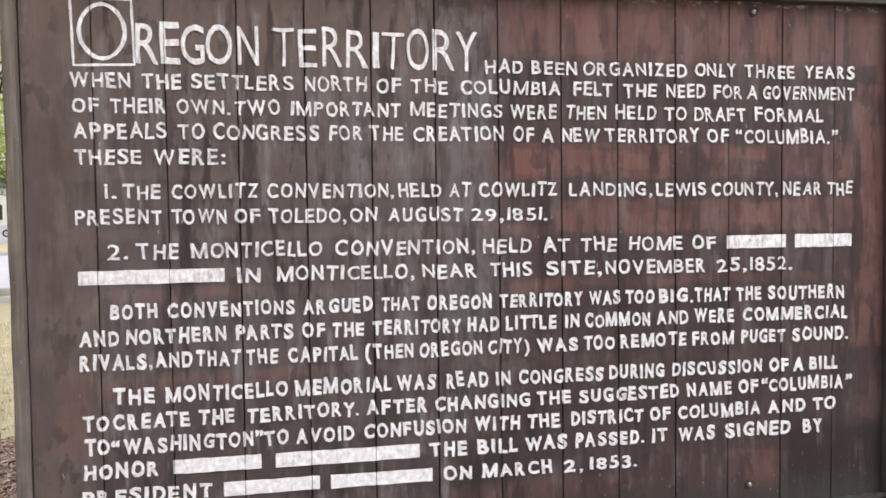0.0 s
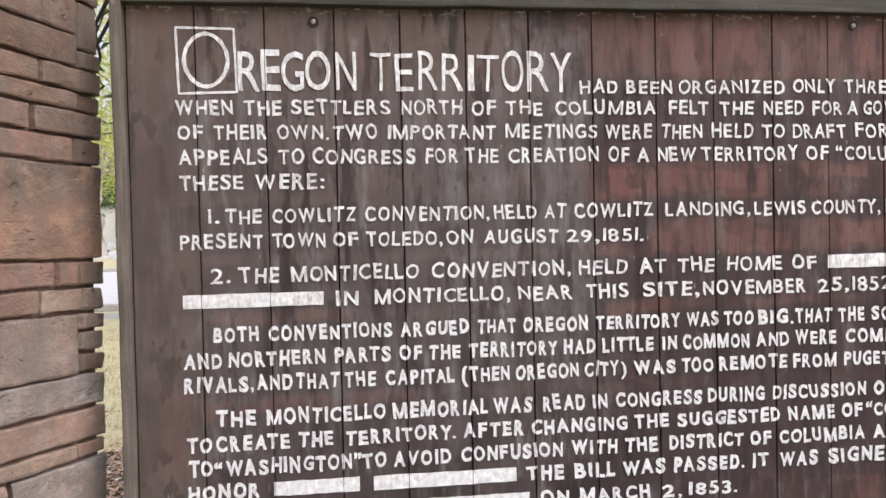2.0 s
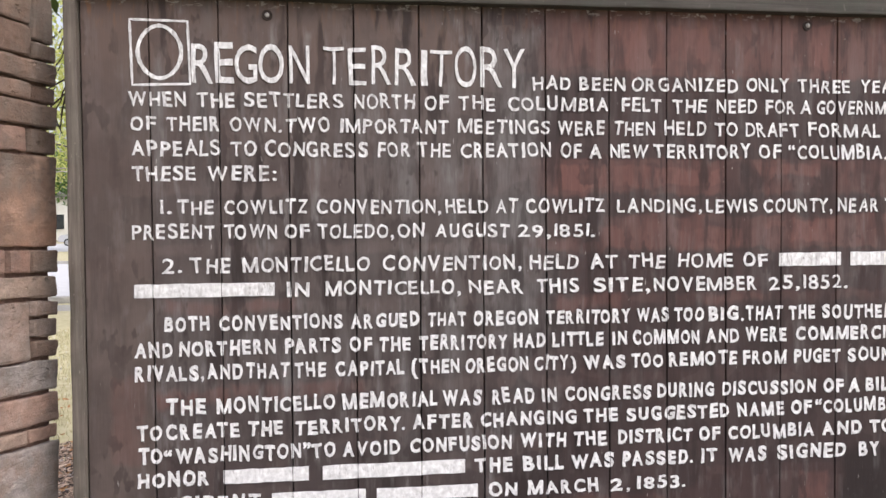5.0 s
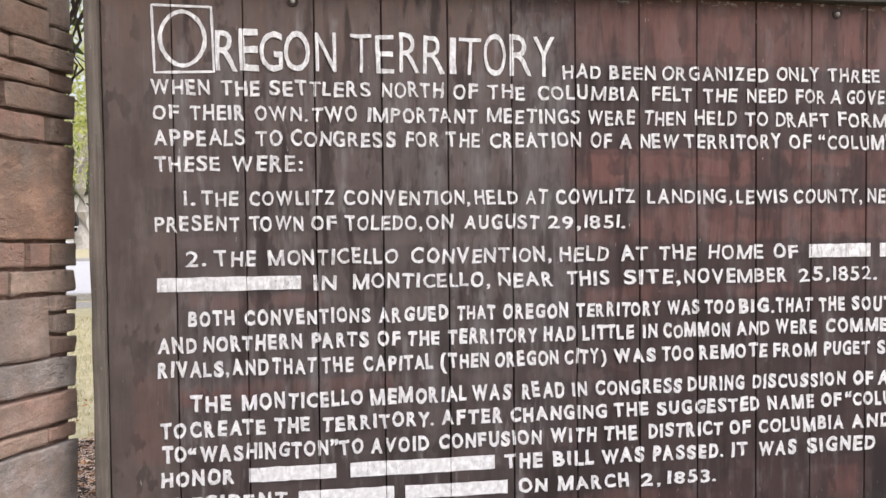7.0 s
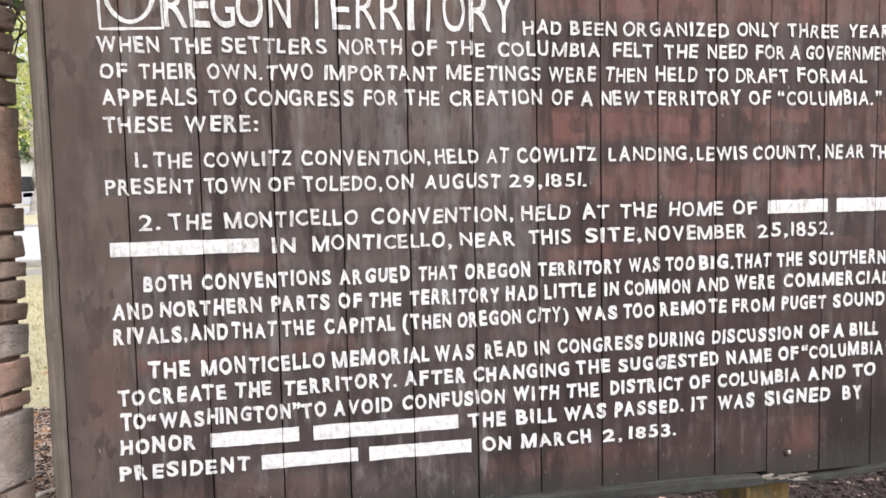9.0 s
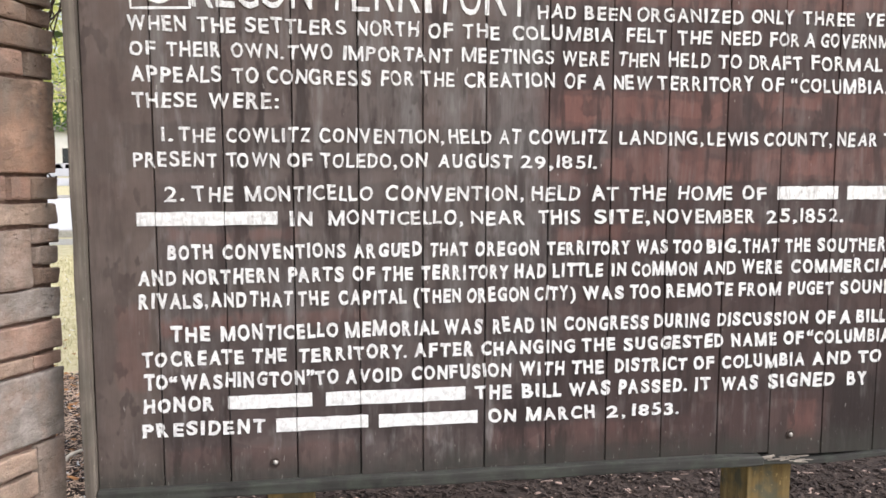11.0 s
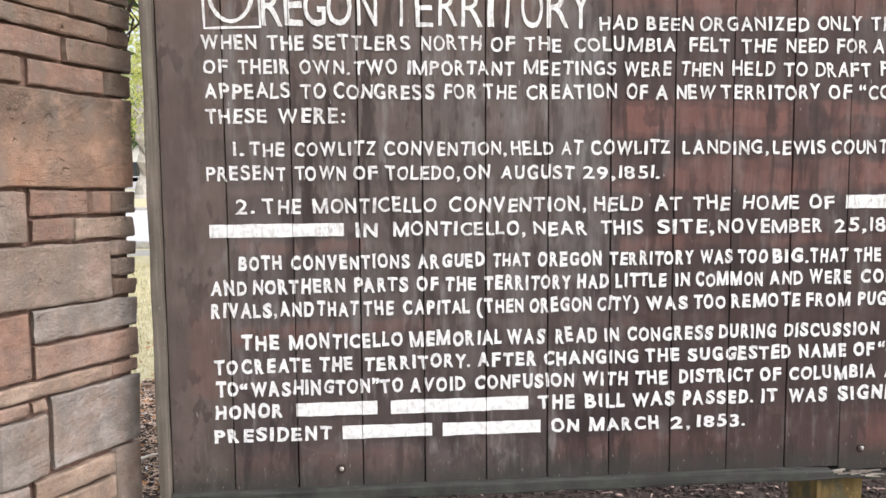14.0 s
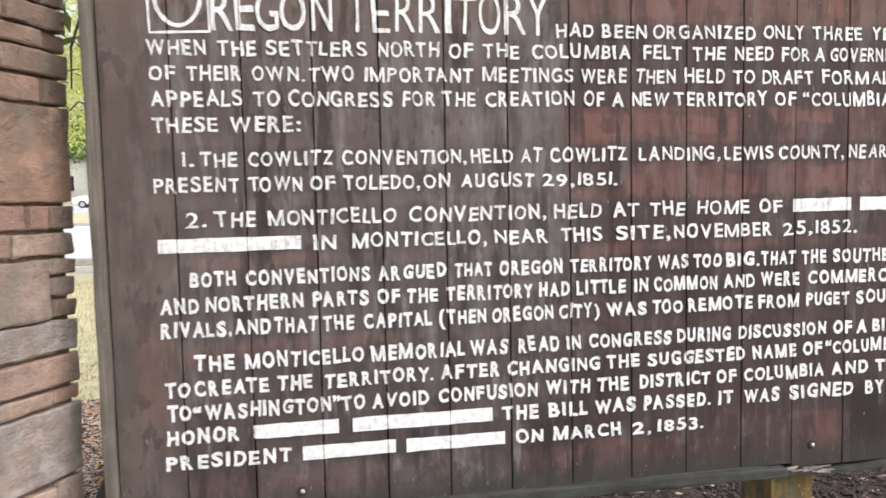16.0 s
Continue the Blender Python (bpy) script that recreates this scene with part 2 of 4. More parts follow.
def stone_material(name, a, b, c, crust=None):
    """Sandstone: two tones in slow bands, with a stain colour and a rough face."""
    n = Nodes(name, 0.9, 0.2)
    r = n.random()
    shift = n.node("CombineXYZ")
    for i in range(3):
        n.put(shift.inputs[i], n.math("MULTIPLY", r, 9.0 + 13 * i))
    shift = shift.outputs[0]
    big = n.noise((9, 9, 14), 1.0, 4, 0.55, shift)
    mid = n.noise((28, 28, 40), 1.0, 5, 0.65, shift)
    fine = n.noise((220, 220, 220), 1.0, 3, 0.7)
    col = n.mix(n.step(big, 0.4, 0.6), a, b)
    col = n.mix(n.step(n.noise((13, 13, 10), 1.0, 5, 0.6, shift), 0.48, 0.6, 0, 0.8), col, c)
    col = n.mix(n.step(mid, 0.4, 0.62, 0.0, 0.38), col, [v * 0.55 for v in a])
    col = n.mix(n.step(fine, 0.4, 0.7, 0, 0.22), col, [min(1, v * 1.7) for v in b])
    col = n.mix(n.step(r, 0, 1, 0, 0.3), col, [v * 0.6 for v in b])
    if crust:
        z = n.axes()[2]
        m = n.step(n.math("ADD", z, n.math("MULTIPLY", n.math("SUBTRACT", n.noise((7, 7, 9), 1.0, 5, 0.6), 0.5), 0.25)), crust - 0.05, crust + 0.04, 0, 0.85)
        col = n.mix(m, col, (0.088, 0.066, 0.054))
    chip = n.step(n.noise((30, 30, 55), 1.0, 4), 0.64, 0.72, 0, 0.3)
    col = n.mix(chip, col, (0.09, 0.06, 0.05))
    worn = n.math("MULTIPLY", n.step(n.noise((150, 150, 170), 1.0, 2, 0.5, shift), 0.6, 0.66, 0, 0.3), n.step(big, 0.45, 0.6))
    col = n.mix(worn, col, [min(0.6, v * 1.7 + 0.05) for v in b])
    grime = n.step(n.noise((5, 5, 8), 1.0, 6, 0.65), 0.48, 0.66, 0, 0.45)
    col = n.mix(grime, col, (0.125, 0.108, 0.09))
    pale = n.step(n.noise((11, 11, 17), 1.0, 6, 0.7, shift), 0.55, 0.68, 0, 0.4)
    col = n.mix(pale, col, [min(0.6, v * 1.25 + 0.02) for v in b])
    # greyish weathering in soft upright washes, and a general tan dust
    wash = n.math("MULTIPLY", n.step(n.noise((16, 16, 5), 1.0, 4, 0.6, shift), 0.44, 0.64, 0, 0.62), n.step(n.noise((4, 4, 6), 1.0, 2), 0.38, 0.55))
    col = n.mix(wash, col, (0.165, 0.148, 0.132))
    stain = n.step(n.noise((8, 8, 9), 1.0, 5, 0.65, shift), 0.54, 0.66, 0, 0.5)
    col = n.mix(stain, col, [v * 0.62 for v in c])
    bloom = n.step(n.noise((10, 10, 13), 1.0, 5, 0.6, shift), 0.55, 0.7, 0, 0.55)
    col = n.mix(bloom, col, [min(0.6, v * 1.35 + 0.015) for v in b])
    col = n.mix(0.16, col, (0.2, 0.147, 0.108))
    n.colour(col)
    flake = n.math("MULTIPLY", n.step(n.noise((11, 11, 75), 1.0, 3, 0.6, shift), 0.5, 0.58), n.step(n.noise((7, 7, 9), 1.0, 3, 0.5, shift), 0.55, 0.66, 0, 0.18))
    pit = n.math("MULTIPLY", n.step(n.noise((30, 30, 48), 1.0, 4, 0.6, shift), 0.6, 0.7), n.step(n.noise((6, 6, 6), 1.0, 2, 0.5, shift), 0.52, 0.64, 0, -0.9))
    n.bump(n.math("ADD", n.math("ADD", n.math("ADD", mid, flake), pit), n.math("MULTIPLY", fine, 0.3)), 1.0, 0.008)
    return n.mat


def simple(name, a, b, size=20.0, rough=0.8, metal=0.0, spec=0.3, bump=0.2, island=False):
    n = Nodes(name, rough, spec, metal)
    f = n.noise((1, 1, 1), size, 5, 0.6)
    c = n.mix(n.step(f, 0.3, 0.7), a, b)
    if island:
        c = n.mix(n.step(n.island(), 0, 1, 0, 0.75), c, n.mix(n.step(n.noise((1, 1, 1), 3), 0.3, 0.7), [v * 0.45 for v in a], [min(1, v * 1.5) for v in b]))
        c = n.mix(n.step(n.island(), 0.945, 0.955), c, [min(0.6, v * 5) for v in b])
    n.colour(c)
    if bump:
        n.bump(f, bump, 0.01)
    return n.mat


def leaf_material(name, a, b, rough=0.5):
    n = Nodes(name, rough, 0.3)
    n.colour(n.mix(n.island(), a, b))
    n.b.inputs["Subsurface Weight"].default_value = 0.0
    tr = n.node("BsdfTranslucent")
    n.put(tr.inputs["Color"], n.mix(n.island(), [min(1, v * 1.5) for v in a], [min(1, v * 1.5) for v in b]))
    mixer = n.node("MixShader")
    mixer.inputs[0].default_value = 0.5
    n.put(mixer.inputs[1], n.b.outputs[0])
    n.put(mixer.inputs[2], tr.outputs[0])
    n.put(n.t.nodes["Material Output"].inputs["Surface"], mixer.outputs[0])
    return n.mat


BOARD = board_material()
FRAME = wood_material("weathered_frame", (0.078, 0.063, 0.052), (0.2, 0.172, 0.148), 0.2)
RAIL = wood_material("mossy_rail", (0.02, 0.0195, 0.018), (0.058, 0.057, 0.053), 0.4, "x")
CAPWOOD = wood_material("dark_cap", (0.03, 0.026, 0.023), (0.095, 0.085, 0.075), 0.3, "x")
POST = wood_material("treated_post", (0.13, 0.085, 0.03), (0.33, 0.235, 0.1), 0.75)
SPLINTER = wood_material("pale_splinter", (0.12, 0.1, 0.085), (0.42, 0.38, 0.33), 0.0, "x")
SHADE_SHEET = simple("joint_shade", (0.012, 0.009, 0.008), (0.02, 0.015, 0.013), 8)
PAINT = paint_material()
BOLT = simple("zinc_bolt", (0.25, 0.235, 0.22), (0.5, 0.48, 0.46), 160, 0.55, 0.5)
RUST = simple("rust_stain", (0.02, 0.014, 0.012), (0.05, 0.035, 0.03), 60)
STONES = {
    "pink": stone_material("pink_sandstone", (0.246, 0.156, 0.123), (0.328, 0.218, 0.173), (0.267, 0.213, 0.182)),
    "red": stone_material("red_sandstone", (0.234, 0.134, 0.104), (0.281, 0.168, 0.129), (0.168, 0.125, 0.108)),
    "orange": stone_material("orange_sandstone", (0.335, 0.188, 0.126), (0.295, 0.182, 0.130), (0.2, 0.132, 0.1), 1.705),
    "tan": stone_material("tan_sandstone", (0.277, 0.194, 0.150), (0.369, 0.270, 0.210), (0.236, 0.170, 0.141)),
    "grey": stone_material("grey_sandstone", (0.185, 0.147, 0.125), (0.277, 0.222, 0.192), (0.267, 0.180, 0.141)),
    "blue": stone_material("blue_grey_stone", (0.190, 0.172, 0.162), (0.298, 0.268, 0.251), (0.267, 0.189, 0.150)),
    "umber": stone_material("umber_sandstone", (0.09, 0.054, 0.04), (0.14, 0.088, 0.066), (0.14, 0.1, 0.078)),
    "brown": stone_material("brown_sandstone", (0.145, 0.09, 0.067), (0.205, 0.134, 0.101), (0.165, 0.127, 0.106)),
}
MORTAR = simple("brown_mortar", (0.1, 0.06, 0.047), (0.19, 0.12, 0.095), 55, 0.95, bump=0.6)
GRASS = simple("dry_grass", (0.36, 0.325, 0.19), (0.54, 0.49, 0.33), 6, 0.9, bump=0.6)
BLADE = simple("grass_blade", (0.3, 0.28, 0.14), (0.5, 0.46, 0.28), 4, 0.8, island=True, bump=0)
MULCH = simple("bark_mulch", (0.018, 0.013, 0.011), (0.06, 0.042, 0.035), 45, 0.95, bump=0.8)
# litter paled for the open light, chips darkened for shade by sign and tree
LIT_LITTER = simple("lit_red_brown_litter", (0.34, 0.235, 0.175), (0.55, 0.42, 0.325), 30, 0.9, island=True, bump=0.3)
SHADED_CHIP = simple("shaded_bark_chip", (0.02, 0.0145, 0.0125), (0.066, 0.048, 0.041), 30, 0.9, island=True, bump=0.3)
DRYLEAF = simple("fallen_leaf", (0.28, 0.12, 0.05), (0.46, 0.25, 0.11), 15, 0.7, island=True, bump=0.1)
PALE = simple("pale_fallen_leaf", (0.5, 0.36, 0.14), (0.62, 0.5, 0.26), 25, 0.7, bump=0.1)
PALE_WOOD = simple("bleached_wood", (0.5, 0.45, 0.38), (0.68, 0.63, 0.55), 40, 0.8, bump=0.3)
ROAD = simple("pale_asphalt", (0.46, 0.46, 0.475), (0.54, 0.54, 0.555), 3, 0.85)
KERB = simple("kerb_concrete", (0.28, 0.27, 0.25), (0.4, 0.39, 0.36), 12, 0.9)
BARK = simple("dark_bark", (0.016, 0.011, 0.009), (0.05, 0.034, 0.026), 24, 0.95, bump=0.9)
GREYBARK = simple("grey_bark", (0.05, 0.045, 0.04), (0.12, 0.11, 0.1), 10, 0.95, bump=0.7)
PALEBARK = simple("pale_bark", (0.3, 0.28, 0.255), (0.46, 0.43, 0.4), 5, 0.95, bump=0.7)
GLOSSY_LEAF = leaf_material("glossy_dark_leaf", (0.03, 0.055, 0.014), (0.09, 0.11, 0.03), 0.35)
LIGHT_LEAF = leaf_material("yellow_green_leaf", (0.26, 0.31, 0.06), (0.52, 0.52, 0.2))
HEDGE_LEAF = leaf_material("hedge_leaf", (0.06, 0.13, 0.03), (0.13, 0.22, 0.06))
WHITE = simple("white_wall", (0.7, 0.69, 0.66), (0.8, 0.79, 0.77), 2, 0.8)
ROOF = simple("grey_roof", (0.16, 0.15, 0.15), (0.24, 0.23, 0.22), 5, 0.9)
GLASS = simple("dark_glass", (0.03, 0.035, 0.04), (0.05, 0.055, 0.06), 2, 0.08, spec=0.6, bump=0)
SIGNRED = simple("red_sign_face", (0.36, 0.02, 0.025), (0.42, 0.035, 0.035), 9, 0.4, bump=0)
STEEL = simple("galvanised_steel", (0.35, 0.35, 0.35), (0.5, 0.5, 0.5), 25, 0.45, 0.6)
SILVER = simple("silver_car_paint", (0.5, 0.5, 0.52), (0.55, 0.55, 0.57), 2, 0.3, 0.3, bump=0)
CARWHITE = simple("white_car_paint", (0.75, 0.75, 0.74), (0.78, 0.78, 0.77), 2, 0.3, bump=0)
TYRE = simple("tyre_rubber", (0.015, 0.015, 0.015), (0.03, 0.03, 0.03), 30, 0.9)


# ---- mesh helpers ----
def thing(name, place, label, category, group="", kind=""):
    ob = new(name)
    ob.location = place
    return tagged(ob, label, category, group, kind)


def base_of(ob):
    p = Vector((0, 0, 0))
    while ob is not None:
        p += ob.location
        ob = ob.parent
    return p


def part(name, bm, material, parent=None, label=""):
    """Links a bmesh, in world coordinates, as one mesh under its thing."""
    mesh = bpy.data.meshes.new(name)
    off = base_of(parent)
    bmesh.ops.translate(bm, verts=bm.verts[:], vec=-off)
    bmesh.ops.recalc_face_normals(bm, faces=bm.faces[:])
    bm.to_mesh(mesh)
    bm.free()
    mesh.materials.append(material)
    ob = new(name, mesh)
    ob.parent = parent
    return tagged(ob, label)


def raw(name, verts, faces, material, parent=None, label=""):
    off = base_of(parent)
    mesh = bpy.data.meshes.new(name)
    mesh.from_pydata([tuple(Vector(v) - off) for v in verts], [], faces)
    mesh.materials.append(material)
    ob = new(name, mesh)
    ob.parent = parent
    return tagged(ob, label)


def box_bm(x0, x1, y0, y1, z0, z1, bevel=0.0, bm=None):
    own = bm is None
    bm = bmesh.new() if own else bm
    made = bmesh.ops.create_cube(bm, size=1.0)["verts"]
    for v in made:
        v.co = Vector(((x0 + x1) / 2 + v.co.x * (x1 - x0), (y0 + y1) / 2 + v.co.y * (y1 - y0), (z0 + z1) / 2 + v.co.z * (z1 - z0)))
    if bevel:
        edges = list({e for v in made for e in v.link_edges})
        bmesh.ops.bevel(bm, geom=edges, offset=bevel, segments=2, affect="EDGES", profile=0.6)
    return bm


def rough_bar(x0, x1, y0, y1, z0, z1, cuts, axis, amount, seed, bevel=0.004):
    """A timber with softened, worn edges: cut along its length and shaken a little."""
    bm = box_bm(x0, x1, y0, y1, z0, z1, bevel)
    lo, hi = ((x0, x1), (y0, y1), (z0, z1))[axis]
    normal = [0, 0, 0]
    normal[axis] = 1
    for i in range(1, cuts):
        at = [0, 0, 0]
        at[axis] = lo + (hi - lo) * i / cuts
        bmesh.ops.bisect_plane(bm, geom=bm.verts[:] + bm.edges[:] + bm.faces[:], plane_co=at, plane_no=normal)
    for v in bm.verts:
        d = noise.noise_vector(v.co * 9 + Vector((seed, 0, 0))) * amount
        d[axis] = 0
        v.co += d
    return bm


def cylinder(bm, p, q, r0, r1, n=12):
    p, q = Vector(p), Vector(q)
    m = Matrix.Translation((p + q) / 2) @ (q - p).to_track_quat("Z", "Y").to_matrix().to_4x4()
    bmesh.ops.create_cone(bm, cap_ends=True, segments=n, radius1=r0, radius2=r1, depth=(q - p).length, matrix=m)
    return bm


# ---- the sign ----
FACE = 2.062                     # the boards' front plane
sign = thing("historical_marker_sign", (0.57, 2.08, 0.0), "dark brown plank historical marker with white hand-painted lettering, on timber posts", "sign")
SEAM_TOP = (-0.577, -0.418, -0.253, -0.085, 0.078, 0.242, 0.405, 0.571, 0.743, 0.900, 1.066, 1.225, 1.387, 1.550, 1.716)
SEAM_LOW = (-0.577, -0.418, -0.255, -0.087, 0.077, 0.240, 0.405, 0.573, 0.743, 0.902, 1.068, 1.225, 1.387, 1.550, 1.716)
TOP, LOW = 2.178, 0.78


def seam_at(i, z):
    return SEAM_LOW[i] + (SEAM_TOP[i] - SEAM_LOW[i]) * (z - LOW) / (TOP - LOW)


rnd = random.Random(4)
for i in range(14):
    gap = 0.0013 if i < 8 else 0.0007
    front = FACE + rnd.uniform(-0.0012, 0.0012)
    bm = bmesh.new()
    ring = []
    foot = LOW - (0.012 if i > 10 else 0.0)
    for z in (foot, LOW + 0.35, LOW + 0.7, LOW + 1.05, TOP):
        a, b = seam_at(i, z) + gap + rnd.uniform(-0.0006, 0.0006), seam_at(i + 1, z) - gap + rnd.uniform(-0.0006, 0.0006)
        ring.append([bm.verts.new(p) for p in ((a, FACE + 0.022, z), (a, front + 0.0025, z), (a + 0.0016, front, z),
                                               ((a + b) / 2, front + 0.0008, z), (b - 0.0016, front, z), (b, front + 0.0025, z), (b, FACE + 0.022, z))])
    for r0, r1 in zip(ring, ring[1:]):
        for k in range(7):
            bm.faces.new((r0[k], r0[(k + 1) % 7], r1[(k + 1) % 7], r1[k]))
    bm.faces.new(ring[0])
    bm.faces.new(ring[-1])
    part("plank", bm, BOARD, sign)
# added near-black sheet: the shade in the joints and above the rail
part("joint_shade_sheet", box_bm(-0.57, 1.72, FACE + 0.025, FACE + 0.04, 0.746, TOP), SHADE_SHEET, sign, "added dark sheet behind the planks, shade for the joints and rail gap")

left = rough_bar(-0.606, -0.578, 2.036, 2.115, 0.75, 2.2, 26, 2, 0.003, 3)
part("side_frame", left, FRAME, sign, "weathered grey-brown upright frame board")
part("side_frame", rough_bar(1.718, 1.75, 2.036, 2.115, 0.75, 2.2, 26, 2, 0.003, 8), FRAME, sign, "weathered grey-brown upright frame board")
part("top_rail", rough_bar(-0.577, 1.717, 2.03, 2.115, 2.170, 2.212, 40, 0, 0.0022, 5), CAPWOOD, sign, "dark weathered top frame rail")
low = rough_bar(-0.577, 1.2, 2.036, 2.11, 0.750, 0.781, 60, 0, 0.0028, 12)
for v in low.verts:
    if v.co.x > 1.1 and v.co.z > 0.765:    # worn down towards the break
        v.co.z -= (v.co.x - 1.1) * 0.09 * (0.8 + 0.5 * noise.noise(Vector((v.co.x * 70, 1.0, 0))))
part("bottom_rail", low, RAIL, sign, "mossy grey bottom frame rail")
sag = rough_bar(1.3, 1.717, 2.044, 2.09, 0.742, 0.754, 30, 0, 0.0035, 21, 0.002)
for v in sag.verts:
    v.co.z += (v.co.x - 1.3) * 0.05
part("bottom_rail", sag, RAIL, sign, "split and sagging end of the bottom rail")
rotted = rough_bar(1.196, 1.312, 2.046, 2.108, 0.747, 0.772, 22, 0, 0.003, 31, 0.003)
for v in rotted.verts:
    if v.co.z > 0.76:                   # the top has crumbled away unevenly
        v.co.z -= 0.010 * (0.5 + noise.noise(Vector((v.co.x * 55, 3.0, 0)))) + 0.004 * noise.noise(Vector((v.co.x * 160, 7.0, 0)))
part("bottom_rail", rotted, RAIL, sign, "rotted stretch of the bottom rail")
chips = random.Random(17)
for _ in range(13):
    a, zz = chips.uniform(1.19, 1.31), chips.uniform(0.752, 0.771)
    w, h = chips.uniform(0.02, 0.055), chips.uniform(0.0008, 0.0022)
    bm = rough_bar(a, a + w, 2.043, 2.05, zz - h, zz + h, 6, 0, 0.0022, a * 50, 0.0006)
    bmesh.ops.rotate(bm, verts=bm.verts[:], cent=(a, 2.047, zz), matrix=Euler((0, chips.uniform(-0.14, 0.1), 0)).to_matrix())
    part("splinter", bm, SPLINTER, sign, "pale splinter of rotted wood")
for a, b in ((-0.168, -0.043), (1.19, 1.325)):
    part("post", rough_bar(a, b, 2.103, 2.26, 0.0, 2.15, 14, 2, 0.003, a), POST, sign, "yellowish treated timber post with mossy stains")
for x, z in ((-0.134, 2.135), (1.298, 2.143), (-0.143, 0.827), (1.291, 0.828)):
    bm = bmesh.new()
    cylinder(bm, (x, FACE + 0.002, z), (x, FACE - 0.003, z), 0.0135, 0.0125, 20)
    washer = part("washer", bm, RUST, sign, "rust-darkened washer")
    bm = bmesh.new()
    bmesh.ops.create_uvsphere(bm, u_segments=14, v_segments=8, radius=0.0062, matrix=pose(x, FACE - 0.003, z) @ Matrix.Diagonal((1, 0.75, 1, 1)))
    part("bolt_head", bm, BOLT, washer, "round zinc bolt head")


# ---- the lettering ----
GLYPHS = {}


def glyph(ch, weight):
    """Vertices and faces of one character of the built-in font, a capital being 1 high."""
    key = (ch, weight)
    if ch == "M" and key not in GLYPHS:
        GLYPHS[key] = letter_m(weight)
    if key not in GLYPHS:
        cu = bpy.data.curves.new("glyph", "FONT")
        cu.body, cu.size, cu.offset, cu.resolution_u = ch, 1.0, weight, 4
        ob = new("glyph", cu)
        bpy.context.view_layer.update()
        me = ob.evaluated_get(bpy.context.evaluated_depsgraph_get()).to_mesh()
        bm = bmesh.new()
        bm.from_mesh(me)
        bmesh.ops.triangulate(bm, faces=bm.faces[:])
        bmesh.ops.subdivide_edges(bm, edges=bm.edges[:], cuts=2, use_grid_fill=True)
        bmesh.ops.triangulate(bm, faces=bm.faces[:])
        bm.verts.index_update()
        vs = [Vector((v.co.x, v.co.y)) for v in bm.verts]
        fs = [tuple(v.index for v in f.verts) for f in bm.faces]
        bm.free()
        bpy.data.objects.remove(ob)
        bpy.data.curves.remove(cu)
        GLYPHS[key] = (vs, fs)
    return GLYPHS[key]


def cap_range(weight):
    ys = [v.y for v in glyph("H", weight)[0]]
    return min(ys), max(ys)


def letter_m(weight):
    """A capital M drawn with the stem width of the other capitals."""
    stem = [v.x for v in glyph("I", weight)[0]]
    bar = [v.x for v in glyph("H", weight)[0]]
    lo, hi = cap_range(weight)
    s, x0 = (max(stem) - min(stem)) * 0.94, min(bar)
    w = (max(bar) - x0) * 1.22
    mid, h = w / 2, s * 1.05
    run = mid - 1.15 * s
    q = (h - s * 0.5) / run
    v = q * (hi - lo) / (1 + q)
    slope = (hi - lo - v) / run
    y1 = hi - (h - 0.15 * s) * slope
    half = [(0.0, lo), (0.0, hi), (1.15 * s, hi)]
    foot = [(mid - s * 0.5, lo), (s, y1), (s, lo)]
    outline = half + [(mid, lo + v)] + [(w - x, y) for x, y in reversed(half)]
    outline += [(w - x, y) for x, y in reversed(foot)] + foot
    bm = bmesh.new()
    bm.faces.new([bm.verts.new((x0 + x, y, 0)) for x, y in outline])
    bmesh.ops.triangulate(bm, faces=bm.faces[:])
    bmesh.ops.subdivide_edges(bm, edges=bm.edges[:], cuts=2, use_grid_fill=True)
    bmesh.ops.triangulate(bm, faces=bm.faces[:])
    bm.normal_update()
    if bm.faces[:][0].normal.z < 0:
        bmesh.ops.reverse_faces(bm, faces=bm.faces[:])
    bm.verts.index_update()
    vs = [Vector((p.co.x, p.co.y)) for p in bm.verts]
    fs = [tuple(p.index for p in f.verts) for f in bm.faces]
    bm.free()
    return vs, fs


ink = random.Random(11)


def lay(name, verts, faces):
    """Thin coat of paint: flat outlines given as (x, z), lying on the boards; cut where the joints run."""
    bm = bmesh.new()
    vs = [bm.verts.new((v[0], FACE - 0.0022 - (v[2] if len(v) > 2 else 0.0), v[1])) for v in verts]
    for f in faces:
        try:
            bm.faces.new([vs[i] for i in f])
        except ValueError:
            pass
    xs = [v[0] for v in verts]
    zs = [v[1] for v in verts]
    mid = (min(zs) + max(zs)) / 2
    for i in range(1, 14):
        s = seam_at(i, mid)
        if min(xs) < s < max(xs):
            lean = (SEAM_TOP[i] - SEAM_LOW[i]) / (TOP - LOW)
            for off in (-0.0007, 0.0007):
                bmesh.ops.bisect_plane(bm, geom=bm.verts[:] + bm.edges[:] + bm.faces[:], plane_co=(s + off, 0, mid), plane_no=(1, 0, -lean))
            gone = [f for f in bm.faces if abs(f.calc_center_median().x - s - lean * (f.calc_center_median().z - mid)) < 0.0007]
            bmesh.ops.delete(bm, geom=gone, context="FACES")
    part(name, bm, PAINT, sign)


